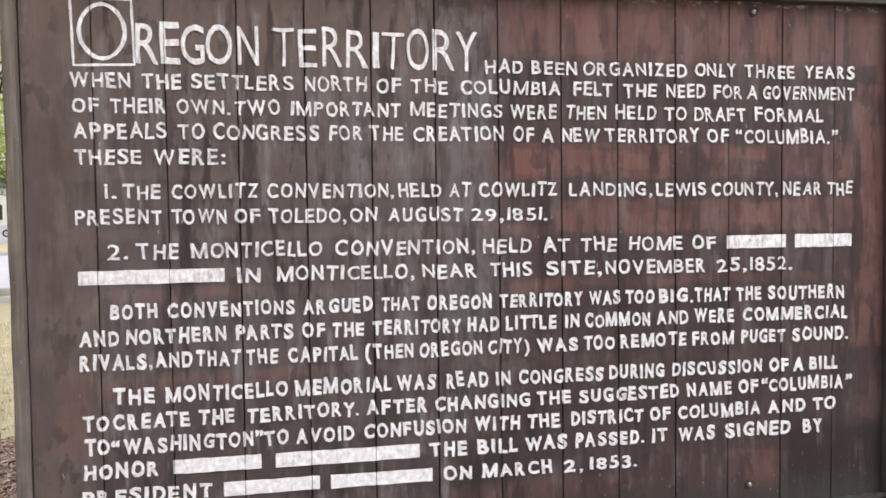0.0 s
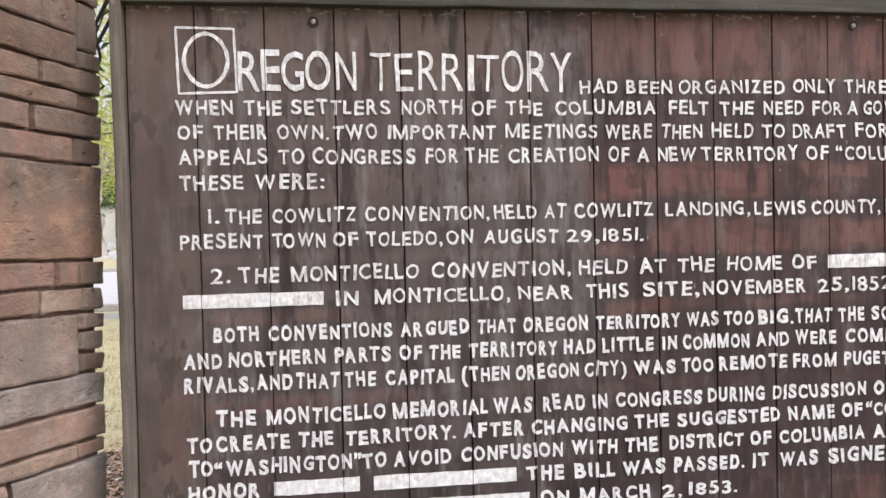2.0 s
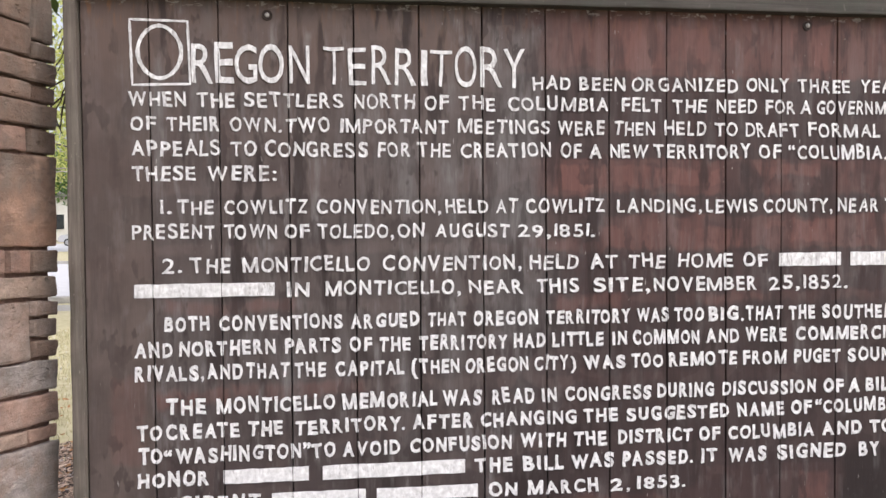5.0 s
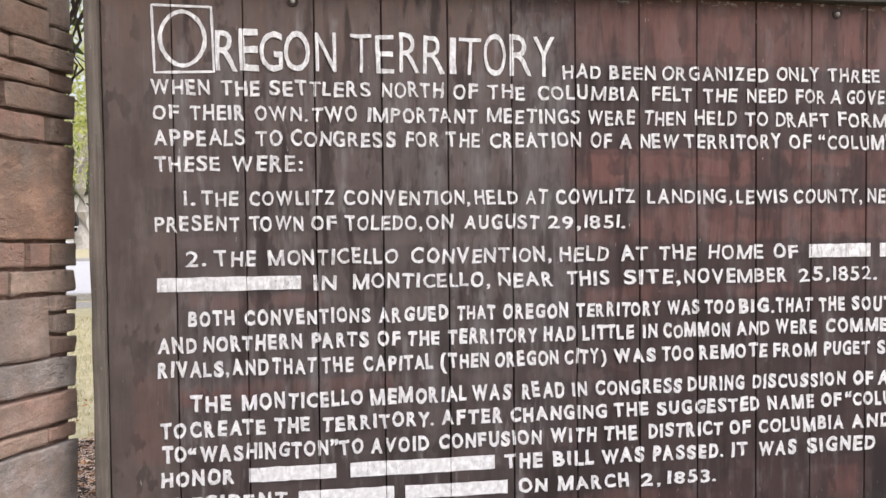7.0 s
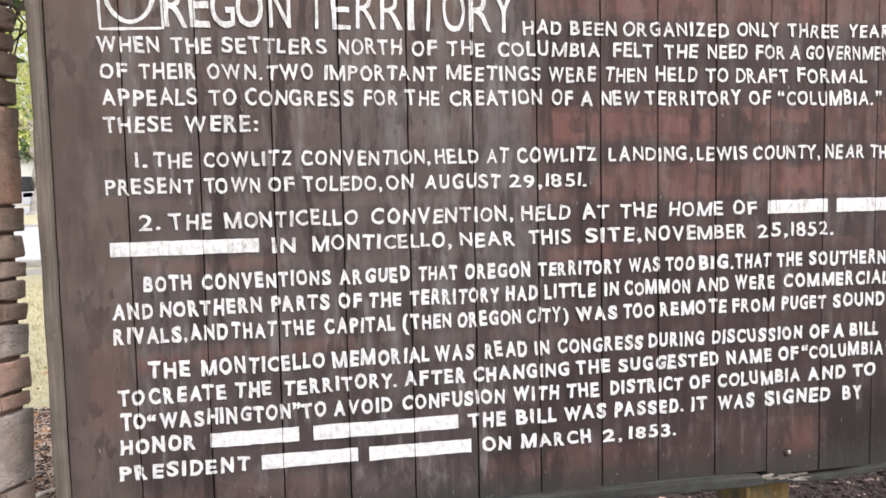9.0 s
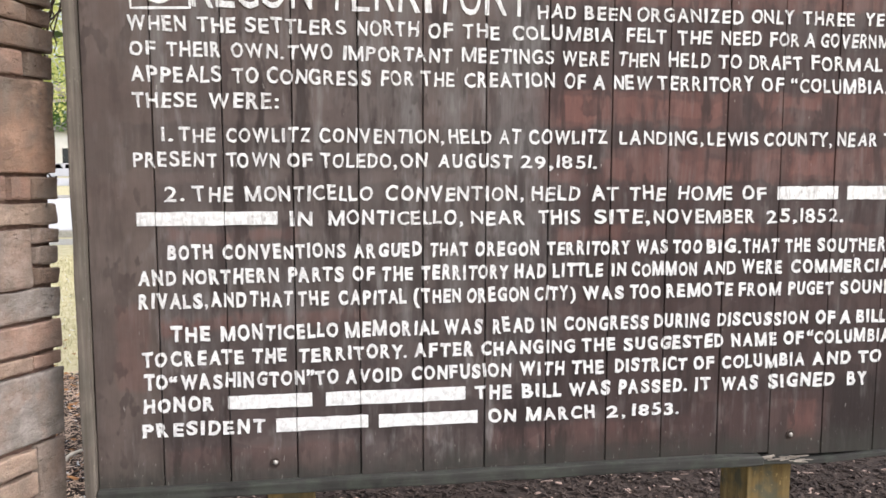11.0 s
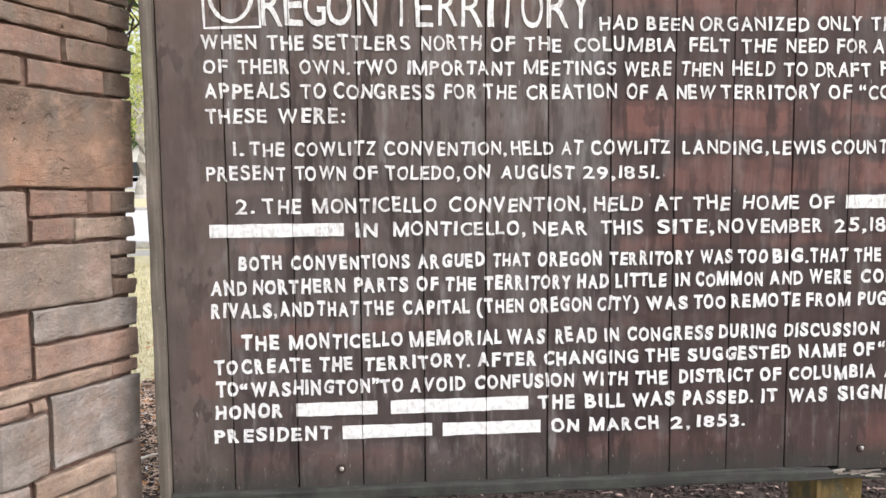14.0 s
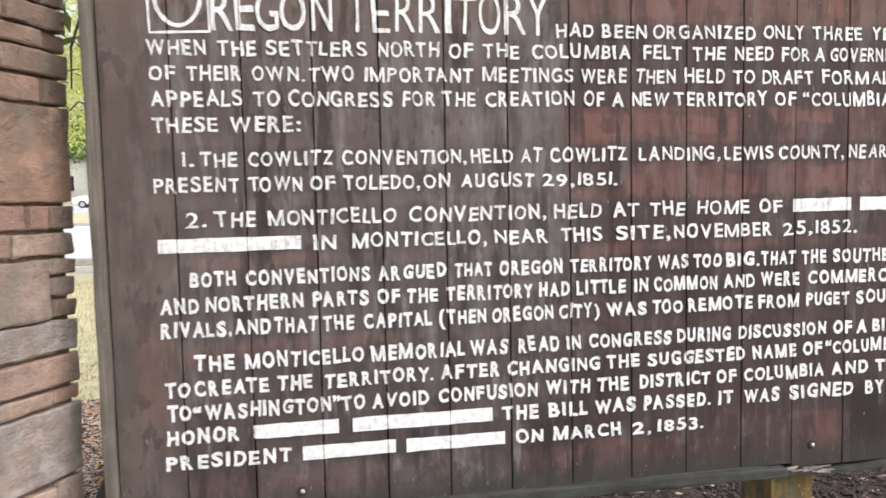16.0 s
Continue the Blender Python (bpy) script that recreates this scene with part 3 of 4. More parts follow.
# how wide the painter made each letter, its height being 1
WIDTHS = {"A": 0.80, "B": 0.64, "C": 0.72, "D": 0.70, "E": 0.58, "F": 0.58, "G": 0.74, "H": 0.68, "I": 0.21, "K": 0.68, "L": 0.53, "M": 0.98,
          "N": 0.70, "O": 0.78, "P": 0.62, "R": 0.66, "S": 0.64, "T": 0.70, "U": 0.68, "V": 0.78, "W": 1.14, "Y": 0.76, "Z": 0.68}
TIGHT = {"AT", "TA", "LT", "TO", "RT", "TT", "LY", "TY", "RY", "AV", "VA", "FA", "PA", "WA", "RA", "AL", "L,", "Y.", "Y,", "LL", "CT", "ST", "AW", "TL"}


def word(text, x0, x1, b, k, hb, hk, weight, cells=()):
    if text.startswith("#"):            # a name, given as a plain bar
        h, z = hb + hk * x0, b + k * x0
        n = 12
        end = x1 - (0.012 if text.endswith(",") else 0)
        vs = [(x0 + (end - x0) * i / n, z + h * (0.02 + 0.96 * j) + ink.uniform(-1, 1) * 0.001) for i in range(n + 1) for j in (0, 1)]
        lay("bar", vs, [(2 * i, 2 * i + 2, 2 * i + 3, 2 * i + 1) for i in range(n)])
        return
    lo, hi = cap_range(weight)
    pen, placed = 0.0, []
    for i, ch in enumerate(text):
        vs, fs = glyph(ch, min(weight, 0.018) if ch in ",." else weight + ink.choice((-0.006, 0.0, 0.0, 0.006)) - (0.01 if ch.isdigit() else 0.0))
        a, c = min(v.x for v in vs), max(v.x for v in vs)
        wide = WIDTHS.get(ch, (c - a) / (hi - lo))
        narrow = wide * (hi - lo) / (c - a)
        placed.append((vs, fs, a, pen, narrow))
        space = 0.09 if text[i:i + 2] in TIGHT else 0.18
        pen += (wide + space) * (hi - lo)
    pen -= space * (hi - lo)
    if cells:
        placed = [(vs, fs, a, 0.0, 1.0) for vs, fs, a, at, narrow in placed]
    sx = (x1 - x0) / pen
    verts, faces, coat = [], [], 0.0
    for i, (vs, fs, a, at, narrow) in enumerate(placed):
        first = len(verts)
        if cells:                       # letters spaced one by one
            x0, sx = cells[i][0], (cells[i][1] - cells[i][0]) / (max(v.x for v in vs) - a)
        calm = 0.35 if cells else 1.0
        turn, grow, rise, lean = ink.gauss(0, 0.022), ink.uniform(0.95, 1.06), ink.gauss(0, 0.03), ink.gauss(0, 0.03)
        seed = ink.uniform(0, 99)
        turn, rise, lean = turn * calm, rise * calm, lean * calm
        coat = 0.0003 - coat
        mid = at + 0.3
        for v in vs:
            u, w = (v.x - a) * narrow + at, (v.y - lo) / (hi - lo) * grow + rise
            j = noise.noise_vector(Vector((v.x * 2.4, v.y * 2.4, seed))) * 0.05 + noise.noise_vector(Vector((v.x * 9, v.y * 9, seed))) * 0.028
            u, w = u + w * lean + j.x * 0.8 * (0.5 + calm / 2), w + j.y * (0.5 + calm / 2)
            x = x0 + u * sx
            h = hb + hk * x
            verts.append((x + (-turn) * w * h * 0.6, b + k * x + w * h + turn * (u - mid) * sx * 0.6, coat))
        faces += [tuple(i + first for i in f) for f in fs]
    lay("word", verts, faces)


def line(b, k, hb, hk, *words, weight=0.021):
    for text, x0, x1 in words:
        word(text, x0, x1, b, k, hb, hk, weight)


def outline(points, width):
    """A brushed closed line through (x, z) points."""
    n = len(points)
    verts, faces = [], []
    for i, p in enumerate(points):
        a, c = Vector(points[i - 1]), Vector(points[(i + 1) % n])
        t = (c - a).normalized()
        w = width * ink.uniform(0.8, 1.2) / 2
        verts += [(p[0] - t.y * w, p[1] + t.x * w), (p[0] + t.y * w, p[1] - t.x * w)]
    for i in range(n):
        j = (i + 1) % n
        faces.append((2 * i, 2 * i + 1, 2 * j + 1, 2 * j))
    return verts, faces


frame_points = []
corners = [(-0.461, 2.117), (-0.325, 2.115), (-0.321, 1.963), (-0.457, 1.959)]
for (ax, az), (cx, cz) in zip(corners, corners[1:] + corners[:1]):
    frame_points += [(ax + (cx - ax) * i / 14, az + (cz - az) * i / 14) for i in range(14)]
lay("initial_box", *outline(frame_points, 0.0058))
lay("initial_letter", *outline([(-0.392 + 0.0488 * math.cos(a) * (1 + 0.05 * math.cos(2 * a)), 2.0395 + 0.0635 * math.sin(a)) for a in [i * math.tau / 48 for i in range(48)]], 0.0094))
word("REGON", -0.317, -0.032, 1.9655, -0.0050, 0.0985, 0.0, 0.004,
     ((-0.317, -0.267), (-0.261, -0.217), (-0.214, -0.161), (-0.156, -0.095), (-0.082, -0.032)))
word("TERRITORY", 0.002, 0.518, 1.9665, -0.0020, 0.0955, 0.0, -0.005,
     ((0.002, 0.055), (0.065, 0.109), (0.122, 0.172), (0.179, 0.236), (0.246, 0.262), (0.270, 0.325), (0.333, 0.390), (0.400, 0.457), (0.459, 0.518)))
line(1.9575, 0.0047, 0.0350, -0.0000, ("HAD", 0.538, 0.639), ("BEEN", 0.661, 0.786), ("ORGANIZED", 0.804, 1.099), ("ONLY", 1.124, 1.247), ("THREE", 1.272, 1.424), ("YEARS", 1.453, 1.612), weight=0.021)
line(1.9073, -0.0015, 0.0360, 0.0000, ("WHEN", -0.467, -0.331), ("THE", -0.306, -0.216), ("SETTLERS", -0.193, 0.051), ("NORTH", 0.077, 0.229), ("OF", 0.256, 0.318), ("THE", 0.343, 0.439), ("COLUMBIA", 0.471, 0.741), ("FELT", 0.775, 0.886), ("THE", 0.917, 1.010), ("NEED", 1.040, 1.154), ("FOR", 1.178, 1.263), ("A", 1.278, 1.310), ("GOVERNMENT", 1.326, 1.611), weight=0.021)
line(1.8468, -0.0026, 0.0355, 0.0010, ("OF", -0.464, -0.403), ("THEIR", -0.379, -0.252), ("OWN.", -0.228, -0.103), ("TWO", -0.093, 0.017), ("IMPORTANT", 0.042, 0.316), ("MEETINGS", 0.341, 0.582), ("WERE", 0.603, 0.728), ("THEN", 0.753, 0.867), ("HELD", 0.894, 1.010), ("TO", 1.034, 1.099), ("DRAFT", 1.122, 1.276), ("FORMAL", 1.302, 1.513), weight=0.021)
line(1.7863, -0.0015, 0.0365, 0.0010, ("APPEALS", -0.462, -0.251), ("TO", -0.226, -0.165), ("CONGRESS", -0.145, 0.110), ("FOR", 0.135, 0.218), ("THE", 0.239, 0.322), ("CREATION", 0.348, 0.585), ("OF", 0.611, 0.667), ("A", 0.687, 0.721), ("NEW", 0.745, 0.847), ("TERRITORY", 0.865, 1.137), ("OF", 1.162, 1.223), ("“COLUMBIA.”", 1.244, 1.562), weight=0.021)
line(1.7260, 0.0000, 0.0370, 0.0000, ("THESE", -0.461, -0.312), ("WERE:", -0.283, -0.116), weight=0.021)
line(1.6438, -0.0030, 0.0352, 0.0005, ("1.", -0.395, -0.369), ("THE", -0.356, -0.271), ("COWLITZ", -0.245, -0.043), ("CONVENTION,", -0.018, 0.296), ("HELD", 0.308, 0.419), ("AT", 0.439, 0.495), ("COWLITZ", 0.519, 0.730), ("LANDING,", 0.763, 0.998), ("LEWIS", 1.010, 1.158), ("COUNTY,", 1.174, 1.374), ("NEAR", 1.390, 1.510), ("THE", 1.529, 1.607), weight=0.023)
line(1.5820, -0.0044, 0.0352, -0.0018, ("PRESENT", -0.465, -0.267), ("TOWN", -0.245, -0.117), ("OF", -0.099, -0.038), ("TOLEDO,", -0.016, 0.175), ("ON", 0.185, 0.251), ("AUGUST", 0.279, 0.473), ("29,", 0.498, 0.583), ("1851.", 0.593, 0.703), weight=0.023)
line(1.4976, -0.0035, 0.0372, 0.0005, ("2.", -0.395, -0.348), ("THE", -0.326, -0.232), ("MONTICELLO", -0.202, 0.110), ("CONVENTION,", 0.146, 0.505), ("HELD", 0.528, 0.657), ("AT", 0.690, 0.763), ("THE", 0.796, 0.894), ("HOME", 0.931, 1.086), ("OF", 1.116, 1.186), ("#####", 1.219, 1.400), ("#####", 1.428, 1.607), weight=0.023)
line(1.4368, -0.0048, 0.0355, 0.0011, ("##########", -0.462, -0.125), ("IN", -0.094, -0.040), ("MONTICELLO,", -0.000, 0.345), ("NEAR", 0.367, 0.511), ("THIS", 0.544, 0.660), ("SITE,", 0.700, 0.854), ("NOVEMBER", 0.865, 1.156), ("25,", 1.190, 1.279), ("1852.", 1.291, 1.420), weight=0.023)
line(1.3542, -0.0046, 0.0364, 0.0010, ("BOTH", -0.393, -0.285), ("CONVENTIONS", -0.260, 0.042), ("ARGUED", 0.063, 0.237), ("THAT", 0.259, 0.358), ("OREGON", 0.377, 0.549), ("TERRITORY", 0.570, 0.799), ("WAS", 0.817, 0.906), ("TOO", 0.922, 1.003), ("BIG.", 1.018, 1.118), ("THAT", 1.124, 1.228), ("THE", 1.249, 1.324), ("SOUTHERN", 1.346, 1.585), weight=0.044)
line(1.2929, -0.0025, 0.0370, 0.0000, ("AND", -0.464, -0.374), ("NORTHERN", -0.358, -0.125), ("PARTS", -0.102, 0.038), ("OF", 0.060, 0.115), ("THE", 0.133, 0.215), ("TERRITORY", 0.236, 0.467), ("HAD", 0.484, 0.568), ("LITTLE", 0.587, 0.724), ("IN", 0.750, 0.790), ("COMMON", 0.806, 0.992), ("AND", 1.011, 1.105), ("WERE", 1.122, 1.241), ("COMMERCIAL", 1.269, 1.596), weight=0.044)
line(1.2326, -0.0030, 0.0370, 0.0000, ("RIVALS,", -0.464, -0.299), ("AND", -0.292, -0.207), ("THAT", -0.197, -0.093), ("THE", -0.079, -0.002), ("CAPITAL", 0.024, 0.197), ("(THEN", 0.217, 0.340), ("OREGON", 0.356, 0.523), ("CITY)", 0.538, 0.650), ("WAS", 0.674, 0.786), ("TOO", 0.802, 0.890), ("REMOTE", 0.907, 1.099), ("FROM", 1.116, 1.241), ("PUGET", 1.263, 1.399), ("SOUND.", 1.422, 1.598), weight=0.044)
line(1.1482, -0.0021, 0.0394, -0.0015, ("THE", -0.392, -0.297), ("MONTICELLO", -0.270, 0.021), ("MEMORIAL", 0.041, 0.282), ("WAS", 0.297, 0.397), ("READ", 0.426, 0.538), ("IN", 0.559, 0.599), ("CONGRESS", 0.621, 0.857), ("DURING", 0.874, 1.033), ("DISCUSSION", 1.056, 1.327), ("OF", 1.351, 1.410), ("A", 1.424, 1.459), ("BILL", 1.477, 1.566), weight=0.044)
line(1.0880, 0.0000, 0.0370, 0.0000, ("TO", -0.461, -0.404), ("CREATE", -0.392, -0.216), ("THE", -0.195, -0.109), ("TERRITORY.", -0.080, 0.198), ("AFTER", 0.218, 0.374), ("CHANGING", 0.393, 0.651), ("THE", 0.670, 0.764), ("SUGGESTED", 0.790, 1.079), ("NAME", 1.102, 1.235), ("OF", 1.255, 1.317), ("“COLUMBIA”", 1.325, 1.610), weight=0.044)
line(1.0278, -0.0005, 0.0378, -0.0005, ("TO", -0.458, -0.403), ("“WASHINGTON”", -0.398, -0.039), ("TO", -0.038, 0.020), ("AVOID", 0.039, 0.184), ("CONFUSION", 0.210, 0.476), ("WITH", 0.500, 0.622), ("THE", 0.643, 0.733), ("DISTRICT", 0.764, 0.972), ("OF", 0.990, 1.051), ("COLUMBIA", 1.074, 1.323), ("AND", 1.347, 1.465), ("TO", 1.488, 1.559), weight=0.044)
line(0.9696, -0.0031, 0.0375, 0.0010, ("HONOR", -0.462, -0.292), ("######", -0.257, -0.047), ("##########,", -0.012, 0.365), ("THE", 0.381, 0.478), ("BILL", 0.508, 0.616), ("WAS", 0.637, 0.753), ("PASSED.", 0.776, 0.974), ("IT", 0.997, 1.043), ("WAS", 1.074, 1.184), ("SIGNED", 1.217, 1.417), ("BY", 1.456, 1.522), weight=0.044)
line(0.9060, -0.0043, 0.0363, -0.0014, ("PRESIDENT", -0.467, -0.167), ("#######", -0.139, 0.096), ("########", 0.124, 0.386), ("ON", 0.416, 0.490), ("MARCH", 0.518, 0.712), ("2,", 0.743, 0.797), ("1853.", 0.817, 0.953), weight=0.044)


# ---- the stone pillar ----
CORNER = Vector((-0.831, 1.715))
ALONG = Vector((0.3303, 0.9439))         # from the near corner towards the back, along the side
ACROSS = Vector((-0.9439, 0.3303))       # from the near corner along the front
DEPTH, WIDTH, HEIGHT = 0.478, 0.56, 2.5
pillar = thing("stone_pillar", (-1.017, 2.033, 0.0), "square pillar of mixed brown, pink and grey sandstone ashlar", "pillar")


def spot(u, out):
    """Plan point at u along the pillar's outline (u > 0 on the side, u < 0 on the front), out metres proud of it."""
    around = [(0, DEPTH, CORNER, ALONG, -ACROSS), (DEPTH, DEPTH + WIDTH, CORNER + ALONG * DEPTH, ACROSS, ALONG),
              (DEPTH + WIDTH, 2 * DEPTH + WIDTH, CORNER + ALONG * DEPTH + ACROSS * WIDTH, -ALONG, ACROSS)]
    if u < 0:
        return CORNER - ACROSS * u - ALONG * out
    for a, b, p, d, n in around:
        if u <= b:
            return p + d * (u - a) + n * out
    return p + d * (u - a) + n * out


quarry = random.Random(21)
HALF = 0.004                             # half a joint


def settle(z, u):
    """The lower courses fall a little towards the back of the side."""
    return min(0.08, max(0.0, (1.86 - z) * 0.09)) * min(max(u, 0.0), DEPTH)


def tilt(z):
    """The pillar is a little out of plumb."""
    return (z - 1.85) * 0.0125


def stone(u0, u1, z0, z1, kind, proud=None, rough=0.004):
    """One dressed stone; it may wrap a corner."""
    u0, u1, z0, z1 = u0 + HALF, u1 - HALF, z0 + HALF, z1 - HALF
    proud = quarry.uniform(0.004, 0.013) if proud is None else proud
    seed = quarry.uniform(0, 500)
    nu, nz = max(4, min(12, int((u1 - u0) / 0.035))), max(3, min(8, int((z1 - z0) / 0.03)))
    us = [u0 + (u1 - u0) * i / nu for i in range(nu + 1)]
    for corner_u in (0.0, DEPTH):
        if u0 + 0.01 < corner_u < u1 - 0.01:
            us = sorted([u for u in us if abs(u - corner_u) > 0.012] + [corner_u - 0.008, corner_u, corner_u + 0.008])
    zs = [z0 + (z1 - z0) * j / nz for j in range(nz + 1)]
    us = sorted(us + [u0 + 0.005, u1 - 0.005])       # a narrow worn arris round a flat face
    zs = sorted(zs + [z0 + 0.004, z1 - 0.004])
    nz += 2
    bm = bmesh.new()
    grid = []
    for i, u in enumerate(us):
        row = []
        for j, z in enumerate(zs):
            edge = min(u - u0, u1 - u, z - z0, z1 - z)
            worn = noise.noise(Vector((u * 30, z * 30, seed + 9)))
            r = proud - (0.0028 + 0.0035 * worn if edge < 1e-6 else 0.0045 * max(0.0, worn - 0.15) if edge < 0.007 else 0.0)
            if i in (0, len(us) - 1) and j in (0, nz):
                r -= 0.003
            p3 = Vector((u * 14, z * 14, seed))
            r += noise.noise(p3) * rough * 0.75 + noise.noise(p3 * 3.1) * rough * 0.4
            du = noise.noise(Vector((z * 22, seed, i))) * 0.004 if i in (0, len(us) - 1) else 0
            dz = noise.noise(Vector((u * 16, seed, j + 50))) * 0.0045 if j in (0, nz) else 0
            at = abs(u) < 1e-6 or abs(u - DEPTH) < 1e-6
            if at:
                p = spot(u, 0) + (ALONG if u else -ALONG) * (r - 0.004) + -ACROSS * (r - 0.004)
            else:
                p = spot(u + du, r)
            row.append(bm.verts.new((p.x + tilt(z), p.y, z + dz - settle(z, u))))
        grid.append(row)
    for i in range(len(us) - 1):
        for j in range(nz):
            bm.faces.new((grid[i][j], grid[i + 1][j], grid[i + 1][j + 1], grid[i][j + 1]))
    rim = [grid[i][0] for i in range(len(us))] + [grid[-1][j] for j in range(1, nz + 1)] + [grid[i][nz] for i in range(len(us) - 2, -1, -1)] + [grid[0][j] for j in range(nz - 1, 0, -1)]
    back = []
    for v in rim:
        c = Vector((pillar.location.x, pillar.location.y, v.co.z))
        back.append(bm.verts.new(v.co + (c - v.co).normalized() * 0.035))
    for i in range(len(rim)):
        j = (i + 1) % len(rim)
        bm.faces.new((rim[i], back[i], back[j], rim[j]))
    for f in bm.faces:
        f.smooth = False
    part("stone", bm, STONES[kind], pillar)


core = bmesh.new()
plan = [spot(0, 0) + (ALONG + ACROSS) * 0.009, CORNER + ALONG * (DEPTH - 0.017) + ACROSS * 0.009, CORNER + ALONG * (DEPTH - 0.009) + ACROSS * 0.02,
        CORNER + ALONG * (DEPTH - 0.009) + ACROSS * (WIDTH - 0.009), CORNER + ALONG * 0.009 + ACROSS * (WIDTH - 0.009)]
lows, highs = [core.verts.new((p.x + tilt(0), p.y, 0)) for p in plan], [core.verts.new((p.x + tilt(HEIGHT), p.y, HEIGHT)) for p in plan]
core.faces.new(lows)
core.faces.new(highs)
for i in range(5):
    core.faces.new((lows[i], lows[(i + 1) % 5], highs[(i + 1) % 5], highs[i]))
part("mortar_core", core, MORTAR, pillar, "recessed brown mortar")

E_ = DEPTH
# upper courses, in darker tones than those below
stone(-0.2, 0.25, 2.27, 2.34, "umber"); stone(0.25, E_, 2.27, 2.34, "brown")
stone(-0.2, 0.393, 2.185, 2.27, "umber"); stone(0.398, E_, 2.185, 2.27, "umber")
stone(-0.05, 0.393, 2.1, 2.185, "brown"); stone(0.398, E_, 2.068, 2.185, "umber")
stone(-0.05, 0.393, 2.021, 2.1, "umber"); stone(0.398, E_, 2.021, 2.068, "umber")
stone(-0.062, 0.262, 1.965, 2.021, "brown"); stone(0.262, E_, 1.965, 2.021, "brown")
stone(-0.066, 0.384, 1.919, 1.965, "brown"); stone(0.386, E_, 1.919, 1.965, "umber")
stone(-0.062, 0.226, 1.857, 1.919, "red"); stone(0.231, E_, 1.857, 1.919, "brown")
stone(-0.16, 0.104, 1.795, 1.857, "brown"); stone(0.116, 0.376, 1.795, 1.857, "red"); stone(0.382, E_, 1.795, 1.857, "umber")
stone(-0.2, -0.07, 1.865, 2.12, "grey")
# the large orange block and its neighbours
stone(-0.05, E_, 1.574, 1.795, "orange", 0.01, 0.006)
stone(-0.2, -0.058, 1.715, 1.79, "brown"); stone(-0.2, -0.06, 1.578, 1.707, "grey", 0.004)
stone(-0.17, 0.094, 1.455, 1.572, "grey", 0.014, 0.007)
stone(0.105, 0.302, 1.514, 1.574, "red"); stone(0.306, 0.378, 1.514, 1.574, "red"); stone(0.384, E_, 1.514, 1.574, "brown")
stone(0.105, 0.241, 1.455, 1.512, "red"); stone(0.246, E_, 1.455, 1.512, "tan")
# the large grey block
stone(-0.055, 0.378, 1.311, 1.453, "grey", 0.01, 0.004)
stone(0.386, E_, 1.41, 1.453, "grey"); stone(0.386, E_, 1.36, 1.409, "grey"); stone(0.386, E_, 1.311, 1.358, "brown")
stone(-0.2, -0.066, 1.41, 1.45, "pink"); stone(-0.2, -0.066, 1.357, 1.404, "brown"); stone(-0.2, -0.066, 1.31, 1.351, "pink")
# below it
stone(-0.2, 0.09, 1.155, 1.308, "red", 0.01, 0.006)
stone(0.098, E_, 1.232, 1.311, "blue"); stone(0.096, E_, 1.155, 1.23, "pink")
stone(-0.2, -0.075, 1.113, 1.153, "pink"); stone(-0.064, 0.363, 1.113, 1.153, "tan"); stone(0.368, E_, 1.113, 1.153, "pink")
stone(-0.2, -0.118, 1.08, 1.111, "tan"); stone(-0.113, 0.082, 1.077, 1.111, "pink"); stone(0.087, 0.138, 1.077, 1.111, "tan")
stone(0.143, E_, 0.937, 1.111, "blue", 0.01, 0.005)
stone(-0.2, -0.068, 0.97, 1.075, "grey"); stone(-0.062, 0.134, 0.93, 1.075, "blue", 0.009, 0.007)
stone(0.368, E_, 0.72, 0.935, "grey", 0.008)
stone(0.079, 0.364, 0.872, 0.93, "tan"); stone(-0.062, 0.073, 0.83, 0.928, "blue"); stone(0.079, 0.364, 0.808, 0.87, "tan")
stone(0.0, 0.364, 0.76, 0.806, "grey"); stone(-0.2, -0.07, 0.8, 0.96, "pink")
# plain courses down to the ground, up to the top and round the back
tones = ["pink", "brown", "tan", "grey", "red", "blue"]


def courses(ua, ub, za, zb, wide=0.3):
    z = za
    while z < zb - 0.02:
        h = min(quarry.choice((0.05, 0.06, 0.08, 0.13)), zb - z)
        if zb - z - h < 0.03:
            h = zb - z
        u = ua
        while u < ub - 0.03:
            w = min(quarry.uniform(0.12, wide), ub - u)
            if ub - u - w < 0.07:
                w = ub - u
            stone(u, u + w, z, z + h, quarry.choice(tones))
            u += w
        z += h


courses(-0.2, DEPTH, 0.0, 0.7)
courses(-0.2, 0.364, 0.7, 0.757)
courses(-0.2, DEPTH, 2.34, HEIGHT)
courses(-WIDTH, -0.2, 0.0, HEIGHT)
courses(DEPTH + 0.03, DEPTH + WIDTH, 0.0, HEIGHT, 0.4)
courses(DEPTH + WIDTH, 2 * DEPTH + WIDTH, 0.0, HEIGHT, 0.4)

# ---- ground, road and kerbs ----
far = 900
ground = raw("ground", [(-far, -far, 0), (far, -far, 0), (far, far, 0), (-far, far, 0)], [(0, 1, 2, 3)], GRASS)
tagged(ground, "pale dry lawn reaching to the street", "lawn", kind="structure")
bed_rim = [(4.2 * math.cos(a) * (1 + 0.12 * math.sin(3 * a + 1)) + 0.4, 3.0 + 4.0 * math.sin(a) * (1 + 0.05 * math.sin(5 * a))) for a in [i * math.tau / 60 for i in range(60)]]
bed = raw("mulch_bed", [(x, y, 0.004) for x, y in bed_rim], [tuple(range(60))], MULCH)
tagged(bed, "brown bark mulch bed with fallen leaves round the sign", "mulch bed", kind="structure")
rng = random.Random(8)


